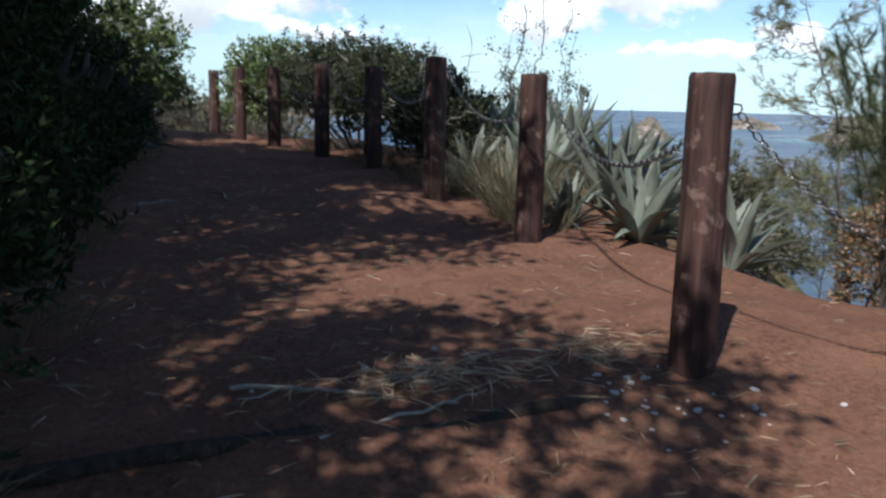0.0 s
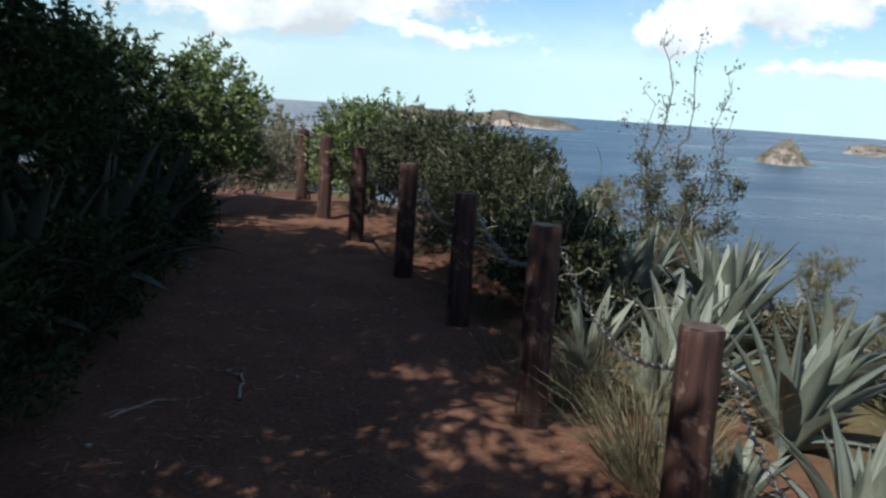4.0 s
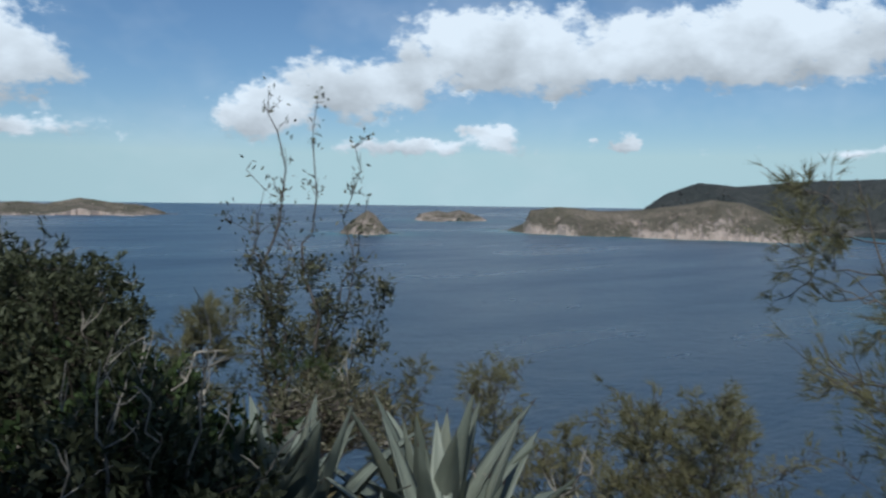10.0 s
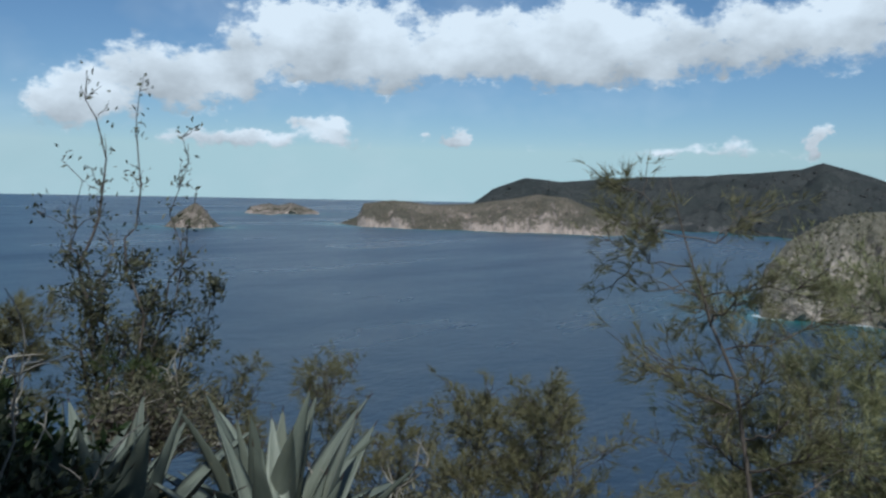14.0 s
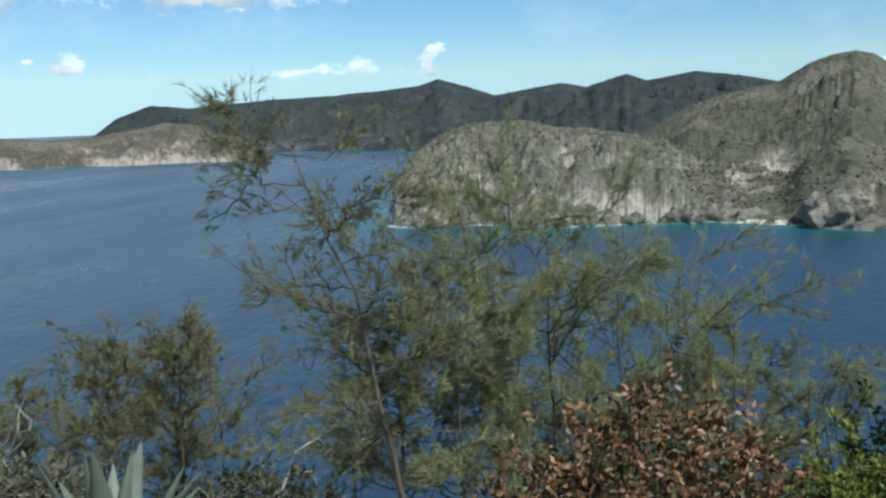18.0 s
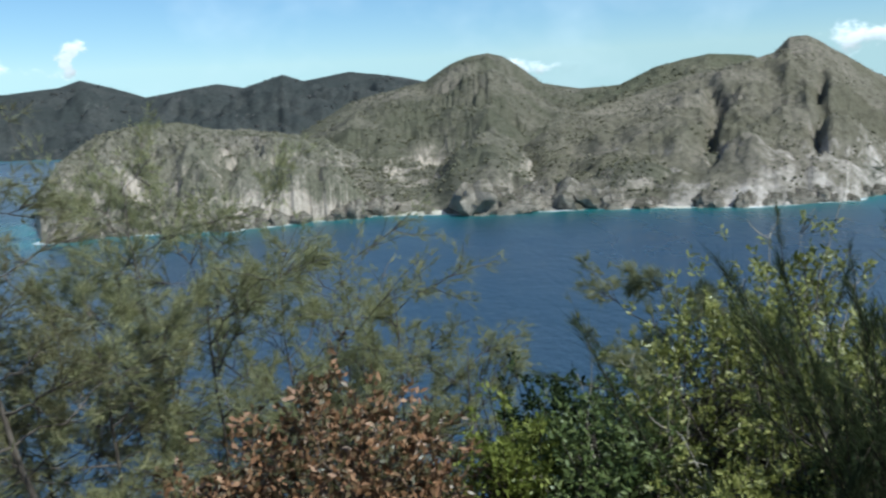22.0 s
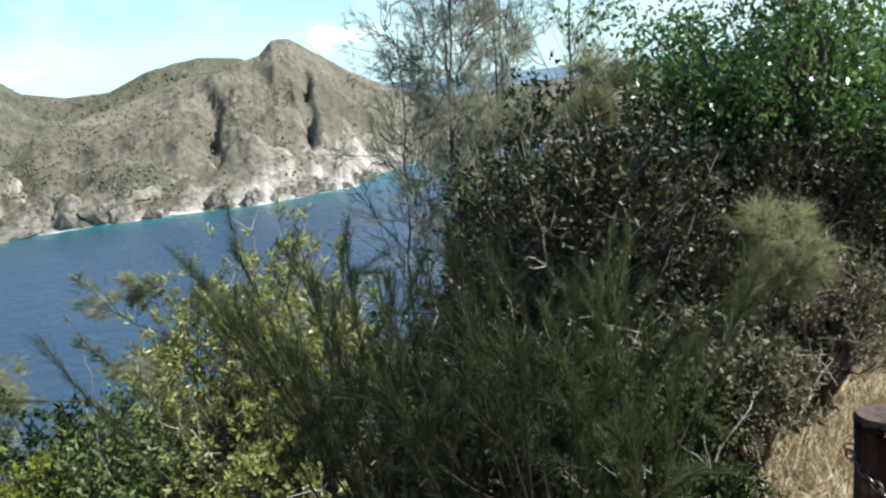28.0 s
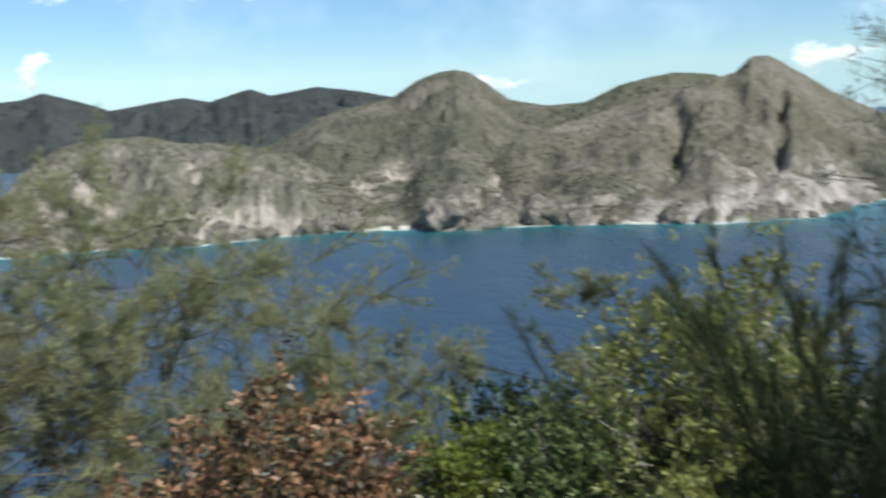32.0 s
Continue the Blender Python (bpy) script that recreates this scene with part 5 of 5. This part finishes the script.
bush("lime_bush", "small bright lime-green bush", "bush", 6.6, 3.8, gz(6.6, 3.8), [(0, 0, 0.16 - gz(6.6, 3.8) - 0.8, 0.32, 0.34, 0.8), (0.1, -0.22, 0.05 - gz(6.6, 3.8) - 0.7, 0.3, 0.28, 0.7)], 7500, 0.045, 0.018, LEAF_LIME, seed=41, stems=5)
bush("olive_bush", "leafy olive-green bush below the look-out", "bush", 6.45, 3.2, gz(6.45, 3.2), [(0, 0, 0.30 - gz(6.45, 3.2) - 0.8, 0.55, 0.42, 0.8), (-0.3, 0.1, 0.05 - gz(6.45, 3.2) - 0.6, 0.4, 0.4, 0.6)], 11000, 0.042, 0.018, LEAF_MID, BARK, seed=143, stems=7, dead=8)
bush("dark_bush", "dense dark-green round bush", "bush", 7.2, 3.37, gz(7.2, 3.37), [(0, 0, 1.35, 0.55, 0.5, 1.05), (0.3, -0.5, 1.1, 0.5, 0.45, 0.9)], 10000, 0.05, 0.024, LEAF_DARK, seed=42, stems=6)
bush("olive_bush", "tangled yellow-green bush with bare pale twigs", "bush", 6.55, 2.6, gz(6.55, 2.6), [(0, 0, 1.3, 0.6, 0.5, 1.1), (0.1, -0.55, 1.45, 0.6, 0.5, 1.15)], 15000, 0.045, 0.018, LEAF_OLIVE, BARK, seed=43, stems=7, dead=30)
bush("olive_bush", "tangled olive bush with bare pale twigs", "bush", 5.55, 2.85, gz(5.55, 2.85), [(0, 0, 0.7, 0.55, 0.45, 0.65), (0.2, -0.5, 1.0, 0.5, 0.45, 0.8)], 12000, 0.042, 0.017, LEAF_OLIVE, BARK, seed=47, stems=7, dead=22)
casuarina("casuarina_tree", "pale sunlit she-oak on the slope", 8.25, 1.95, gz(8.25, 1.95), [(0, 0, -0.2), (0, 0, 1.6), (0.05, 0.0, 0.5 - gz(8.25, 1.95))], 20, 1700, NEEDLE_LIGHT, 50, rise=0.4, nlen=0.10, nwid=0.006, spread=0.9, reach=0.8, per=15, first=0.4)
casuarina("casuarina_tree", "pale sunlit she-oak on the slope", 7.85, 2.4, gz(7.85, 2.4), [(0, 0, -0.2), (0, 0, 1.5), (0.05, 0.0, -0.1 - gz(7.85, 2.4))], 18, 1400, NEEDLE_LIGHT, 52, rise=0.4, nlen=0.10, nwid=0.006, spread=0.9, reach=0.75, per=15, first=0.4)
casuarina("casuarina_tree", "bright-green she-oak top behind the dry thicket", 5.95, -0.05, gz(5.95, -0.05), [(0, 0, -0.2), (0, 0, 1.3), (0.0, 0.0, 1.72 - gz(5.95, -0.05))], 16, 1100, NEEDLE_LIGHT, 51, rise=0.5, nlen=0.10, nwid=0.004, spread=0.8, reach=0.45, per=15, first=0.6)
bush("maroon_bush", "dark bush with dry maroon leaves and pale twigs", "bush", 5.25, 1.15, gz(5.25, 1.15), [(0, 0, 1.5 - gz(5.25, 1.15) - 0.75, 0.55, 0.45, 0.75), (-0.25, -0.4, 1.6 - gz(5.25, 1.15) - 0.75, 0.5, 0.45, 0.75), (0.1, 0.2, 0.7 - gz(5.25, 1.15) - 0.7, 0.6, 0.5, 0.7)], 15000, 0.05, 0.022, LEAF_MAROON, BARK, seed=44, stems=7, dead=24)
bush("dark_bush", "tall dark bush with brown leaf tips beside the path", "bush", 5.9, 0.15, gz(5.9, 0.15), [(0, 0, 1.15, 0.7, 0.65, 0.9), (0.35, 0.3, 1.5, 0.45, 0.5, 0.55), (-0.3, -0.4, 0.9, 0.6, 0.6, 0.8)], 15000, 0.052, 0.025, LEAF_DARK, BARK, seed=45, stems=8, dead=34)
bush("rusty_bush", "bush top with brown dying leaves in the thicket", "bush", 6.3, 0.55, gz(6.3, 0.55), [(0, 0, 1.75, 0.35, 0.35, 0.45), (0.05, 0.4, 1.2, 0.35, 0.3, 0.5)], 3600, 0.05, 0.025, LEAF_RUST, BARK, seed=46, stems=5, dead=6)
bush("maroon_bush", "bush with brown dying leaves in the thicket", "bush", 4.9, -0.7, gz(4.9, -0.7), [(0, 0, 0.8, 0.7, 0.6, 0.8)], 9000, 0.05, 0.024, LEAF_MAROON, BARK, seed=48, stems=7, dead=20)
bush("dark_bush", "dense dark-green bush closing the view down the slope", "bush", 6.85, -0.65, gz(6.85, -0.65), [(0, 0, 1.6, 0.8, 0.8, 1.3), (-0.5, -0.4, 1.4, 0.7, 0.7, 1.2)], 12000, 0.06, 0.028, LEAF_DARK, BARK, seed=140, stems=7, dead=10)
bush("dark_bush", "dense dark-green bush beside the dry grass", "bush", 5.3, 0.3, gz(5.3, 0.3), [(0, 0, 0.9, 0.55, 0.5, 0.85), (0.1, 0.4, 0.7, 0.45, 0.4, 0.7)], 11000, 0.05, 0.024, LEAF_MAROON, BARK, seed=141, stems=7, dead=26)
bush("dark_bush", "dense dark-green bush under the broad-leaved tree", "bush", 5.25, -1.05, gz(5.25, -1.05), [(0, 0, 0.9, 0.8, 0.6, 0.95), (0.5, 0.2, 1.2, 0.6, 0.6, 0.9)], 12000, 0.055, 0.026, LEAF_DARK, BARK, seed=142, stems=7, dead=16)
for k, (x, y, h) in enumerate(((4.55, -2.1, 1.9), (3.7, -3.6, 2.3), (5.6, -3.4, 2.6))):
    bush("dark_bush", "dense dark-green bush behind the grass bank", "bush", x, y, gz(x, y), [(0, 0, h * 0.5, 0.9, 0.7, h * 0.5), (0.5, 0.2, h * 0.6, 0.7, 0.6, h * 0.45)], 9000, 0.06, 0.027, LEAF_DARK, BARK, seed=170 + k, stems=6, dead=10)
bush("dry_bush", "grey-brown dry bush above the grass bank", "bush", 4.45, -0.1, gz(4.45, -0.1), [(0, 0, 0.55, 0.5, 0.4, 0.45)], 5200, 0.04, 0.016, LEAF_GREY, BARK, seed=49, stems=6, dead=18)

for k, (x, y, top, w, mat) in enumerate(((4.9, 1.9, 0.62, 0.5, LEAF_DARK), (4.5, 1.45, 0.45, 0.45, LEAF_DARK), (5.35, 2.3, 0.55, 0.45, LEAF_DARK), (4.35, 0.95, 0.5, 0.42, LEAF_GREY), (4.1, 1.75, 0.1, 0.4, LEAF_DARK))):
    h = top - gz(x, y)
    bush("slope_shrub", "leafy dark shrub under the young she-oaks", "bush", x, y, gz(x, y), [(0, 0, h * 0.5, w, w, h * 0.52)], 6500, 0.045, 0.018, mat, BARK, seed=180 + k, stems=5, group="shrubs under the she-oaks", dead=14)

# young she-oaks close to the look-out: dark thin stems, long shoots that end in soft plumes
def plume_tree(x, y, tips, seed, mat=NEEDLE_SHADED, per=215):
    r = np.random.default_rng(seed)
    z = gz(x, y)
    ob = holder("young_casuarina", x, y, z, "young she-oak with long dark-green feathery plumes", "tree", "young she-oaks at the look-out")
    tips = np.array(tips) - np.array([x, y, z])
    mid = tips.mean(0) * 0.6
    stem = wander((0, 0, -0.15), mid, 12, 0.05, r)
    sheet("trunk", *tube(stem, np.linspace(0.013, 0.006, 12), 7), DARK_BARK, ob, smooth=True)
    PP, DD, LL, shoots = [], [], [], []
    t = np.linspace(0, 1, 14)[:, None]
    for tip in tips:
        for copy in range(2):
            e = tip + (r.normal(size=3) * np.array([0.16, 0.16, 0.12]) - np.array([0, 0, 0.12]) if copy else 0)
            a = stem[r.integers(3, 11)]
            c = a * 0.45 + e * 0.55 + np.array([0, 0, -0.07]) + r.normal(size=3) * 0.05
            L = (1 - t) ** 2 * a + 2 * t * (1 - t) * c + t * t * e
            sheet("limb", *tube(L, np.linspace(0.0045, 0.0012, 14), 5), DARK_BARK, ob, smooth=True)
            lines = [(L, 1.0)]
            for _ in range(7):
                i0 = r.integers(5, 13)
                d = unit(unit(L[i0 + 1] - L[i0]) + r.normal(size=3) * 0.5)
                S = L[i0] + t * d * r.uniform(0.10, 0.24)
                shoots.append(tube(S[::3], np.linspace(0.0018, 0.0008, 5), 4))
                lines.append((S, 0.35))
            for Q, share in lines:
                n = int(per * share)
                f = (1 - 0.6 * r.random(n) ** 1.2) * 12.99
                i0 = np.minimum(f.astype(int), 12)
                w = (f - i0)[:, None]
                PP.append(Q[i0] * (1 - w) + Q[i0 + 1] * w + r.normal(size=(n, 3)) * 0.004)
                DD.append(unit(Q[i0 + 1] - Q[i0]) + r.normal(size=(n, 3)) * 0.34 + np.array([0, 0, 0.05]))
    o = sheet("shoot_tangle", *join(shoots), DARK_BARK, ob)
    o["kind"] = "stuff"
    V, F = needles(np.concatenate(PP), np.concatenate(DD), 0.075, 0.0017, r, 0.08)
    sheet("crown", V, F, mat, ob)


# needle colour darkened for shade; the third tree keeps the plain dark green
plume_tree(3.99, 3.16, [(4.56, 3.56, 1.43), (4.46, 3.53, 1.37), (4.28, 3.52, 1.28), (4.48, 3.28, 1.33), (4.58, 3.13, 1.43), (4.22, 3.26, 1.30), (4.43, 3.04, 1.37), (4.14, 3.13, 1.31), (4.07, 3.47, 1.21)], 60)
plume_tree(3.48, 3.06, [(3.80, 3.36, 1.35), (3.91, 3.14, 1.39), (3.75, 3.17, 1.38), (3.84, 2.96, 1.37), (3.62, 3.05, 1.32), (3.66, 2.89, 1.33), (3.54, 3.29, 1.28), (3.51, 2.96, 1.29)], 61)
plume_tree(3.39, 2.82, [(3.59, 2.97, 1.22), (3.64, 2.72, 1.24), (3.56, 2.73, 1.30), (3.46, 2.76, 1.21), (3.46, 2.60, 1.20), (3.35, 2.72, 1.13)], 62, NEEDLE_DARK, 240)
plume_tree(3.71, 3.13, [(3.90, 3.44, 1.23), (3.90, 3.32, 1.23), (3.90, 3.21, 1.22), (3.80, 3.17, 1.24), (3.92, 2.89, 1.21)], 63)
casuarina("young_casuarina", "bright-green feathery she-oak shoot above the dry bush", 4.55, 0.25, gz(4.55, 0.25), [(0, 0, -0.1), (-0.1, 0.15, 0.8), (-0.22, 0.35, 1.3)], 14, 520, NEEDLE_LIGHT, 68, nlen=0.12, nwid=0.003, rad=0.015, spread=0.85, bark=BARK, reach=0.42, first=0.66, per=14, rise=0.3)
# tall she-oaks on the skyline, needle colour paled for the bright sky
for k, (x, y, top, n) in enumerate(((7.02, 0.25, 3.6, 1700), (7.25, -0.1, 3.9, 1700), (7.08, -0.5, 3.8, 1700), (7.55, -0.95, 4.0, 1600), (6.95, -1.3, 3.9, 1400), (7.25, 0.5, 2.3, 700))):
    zz = gz(x, y)
    casuarina("casuarina_tree", "tall open she-oak with thin grey-green needles, sky light put in their colour", x, y, zz, [(0, 0, -0.2), (0.05, 0.1, (top - zz) * 0.5), (-0.1, 0.1, top - zz)], 26, n, NEEDLE_WASHED, 70 + k, nlen=0.11, nwid=0.0034, rad=0.019, spread=0.36, group="skyline she-oaks", reach=0.55, first=0.3, per=11)

# the broad-leaved tree over the far end of the grass bank
tx, ty = 5.15, -1.65
tree = holder("broadleaf_tree", tx, ty, gz(tx, ty), "broad-leaved tree with glossy green foliage over the path", "tree")
r_ = np.random.default_rng(77)
TB = wander((0, 0, -0.2), (0.0, 0.2, 1.6), 9, 0.1, r_)
sheet("trunk", *tube(TB, np.linspace(0.10, 0.06, 9), 9), BARK, tree, smooth=True)
cl = []
for k in range(17):
    a = k * 2.4
    e = np.array([math.cos(a) * r_.uniform(0.6, 1.5), math.sin(a) * r_.uniform(0.5, 1.2) + 0.35, r_.uniform(1.75, 3.6)])
    L = wander(TB[r_.integers(5, 9)], e, 9, 0.22, r_)
    sheet("limb", *tube(L, np.linspace(0.035, 0.006, 9), 6), BARK, tree, smooth=True)
    for q in range(26):
        cl.append(L[r_.integers(4, 9)] + r_.normal(size=3) * np.array([0.28, 0.28, 0.2]))
cl = np.array(cl)
N_ = len(cl) * 32
P_ = np.repeat(cl, 32, 0) + r_.normal(size=(N_, 3)) * 0.085
V, F = leaves(P_, r_.normal(size=(N_, 3)) + np.array([0, 0, -0.1]), 0.062, 0.03, r_)
sheet("crown", V, F, leaf_mat("glossy_tree_leaf", [(0.1, (0.04, 0.08, 0.016)), (0.5, (0.095, 0.17, 0.036)), (0.9, (0.17, 0.26, 0.075))], 0.32, 0.3, 0.5), tree)

# dry grass on the bank at the right of the path
gr = np.random.default_rng(88)
for k in range(80):
    y = gr.uniform(-1.65, 1.85)
    x = gr.uniform(3.35, 4.95) - 0.2 * (y + 0.35) - 0.05
    dull = k % 4 == 3
    tuft("dry_grass", "brown trodden grass on the path's edge" if dull else "bleached dry grass on the path's edge", x, y, gz(x, y), 130, gr.uniform(0.14, 0.42), gr.uniform(0.9, 1.6), TUSSOCK if dull else STRAW, 200 + k, 0.004, 0.8)

# ---- path litter: straw, sticks and stones ----
pr = np.random.default_rng(5)


def scatter_straw(name, label, cx, cy, rx, ry, n, length, mat, width=0.004):
    x, y = cx + pr.normal(size=n) * rx, cy + pr.normal(size=n) * ry
    P = np.stack([x, y, ground(x, y) + 0.012 + pr.random(n) * 0.02], 1)
    a = pr.random(n) * 2 * np.pi
    D = np.stack([np.cos(a), np.sin(a), pr.normal(size=n) * 0.12], 1)
    V, F = strips(P, D, length, width, pr, 0.05)
    return tagged(sheet(name, V, F, mat), label, "straw", kind="stuff")


scatter_straw("dry_straw", "scattered bleached straw on red dirt", 1.05, 2.65, 0.22, 0.09, 260, 0.13, STRAW)
scatter_straw("dry_straw", "scattered bleached straw beside a post", 1.75, 2.75, 0.14, 0.10, 180, 0.12, STRAW)
scatter_straw("dry_straw", "fallen needles and straw strewn over the path", 0.6, 5.0, 1.3, 3.2, 1500, 0.07, STRAW, 0.003)
scatter_straw("fallen_needles", "brown fallen needles strewn over the path", 0.5, 4.0, 1.4, 3.0, 5000, 0.07, TUSSOCK, 0.0035)


def stick(x, y, ang, ln, rad, seed):
    r = np.random.default_rng(seed)
    d = np.array([math.cos(radians(ang)), math.sin(radians(ang)), 0.02])
    pts = wander((0, 0, rad * 0.7), d * ln, 8, 0.05 * ln * 3, r)
    pts[:, 2] = np.abs(pts[:, 2]) * 0.4 + rad * 0.6
    pieces = [tube(pts, np.linspace(rad, rad * 0.35, 8), 6)]
    for _ in range(2):
        q = pts[r.integers(2, 7)]
        e = q + unit(d + r.normal(size=3) * np.array([0.9, 0.9, 0.25])) * ln * 0.35
        e[2] = abs(e[2]) * 0.6 + 0.01
        pieces.append(tube(wander(q, e, 5, 0.02, r), np.linspace(rad * 0.5, rad * 0.2, 5), 5))
    ob = sheet("stick", *join(pieces), PALE_TWIG, smooth=True)
    ob.location = (x, y, gz(x, y))
    tagged(ob, "bleached crooked stick lying on the dirt path", "stick", "sticks on the path")


for k, (x, y, a, ln, rad) in enumerate(((0.55, 2.35, 15, 0.55, 0.012), (0.35, 2.75, -25, 0.5, 0.009), (0.15, 1.6, 150, 0.45, 0.010), (0.9, 1.35, 10, 0.3, 0.009), (0.85, 6.6, 95, 0.55, 0.011), (0.2, 6.4, 40, 0.4, 0.009), (-0.3, 4.2, 70, 0.5, 0.010), (1.2, 1.6, -60, 0.25, 0.008))):
    stick(x, y, a, ln, rad, 300 + k)
# a root that holds the step in the path
root = sheet("root", *tube(wander((-1.6, 2.15, -0.04), (1.9, 2.42, -0.02), 24, 0.16, pr) * np.array([1, 1, 0.5]) + np.array([0, 0, -0.082]), np.linspace(0.045, 0.025, 24), 8), DARK_BARK, smooth=True)
tagged(root, "half-buried grey root across the dirt path", "root")
ico = bmesh.new()
bmesh.ops.create_icosphere(ico, subdivisions=1, radius=1)
for v in ico.verts:
    v.co *= 1 + 0.28 * noise.noise(v.co * 1.7)
stone_me = bpy.data.meshes.new("stone")
ico.to_mesh(stone_me)
ico.free()
stone_me.materials.append(PEBBLE)
for k in range(70):
    if k < 44:
        x, y, s = 1.85 + pr.normal() * 0.2, 2.35 + pr.normal() * 0.18, pr.uniform(0.004, 0.016)
    else:
        x, y, s = pr.uniform(-0.5, 2.0), pr.uniform(0.9, 7.5), pr.uniform(0.005, 0.018)
    o = new("stone", stone_me)
    o.location = (x, y, gz(x, y) + s * 0.15)
    o.scale = (s * pr.uniform(0.8, 1.4), s, s * pr.uniform(0.5, 0.8))
    o.rotation_euler = (0, 0, pr.uniform(0, 6.28))
    tagged(o, "small pale stone on red dirt", "stone", "stones by the post")
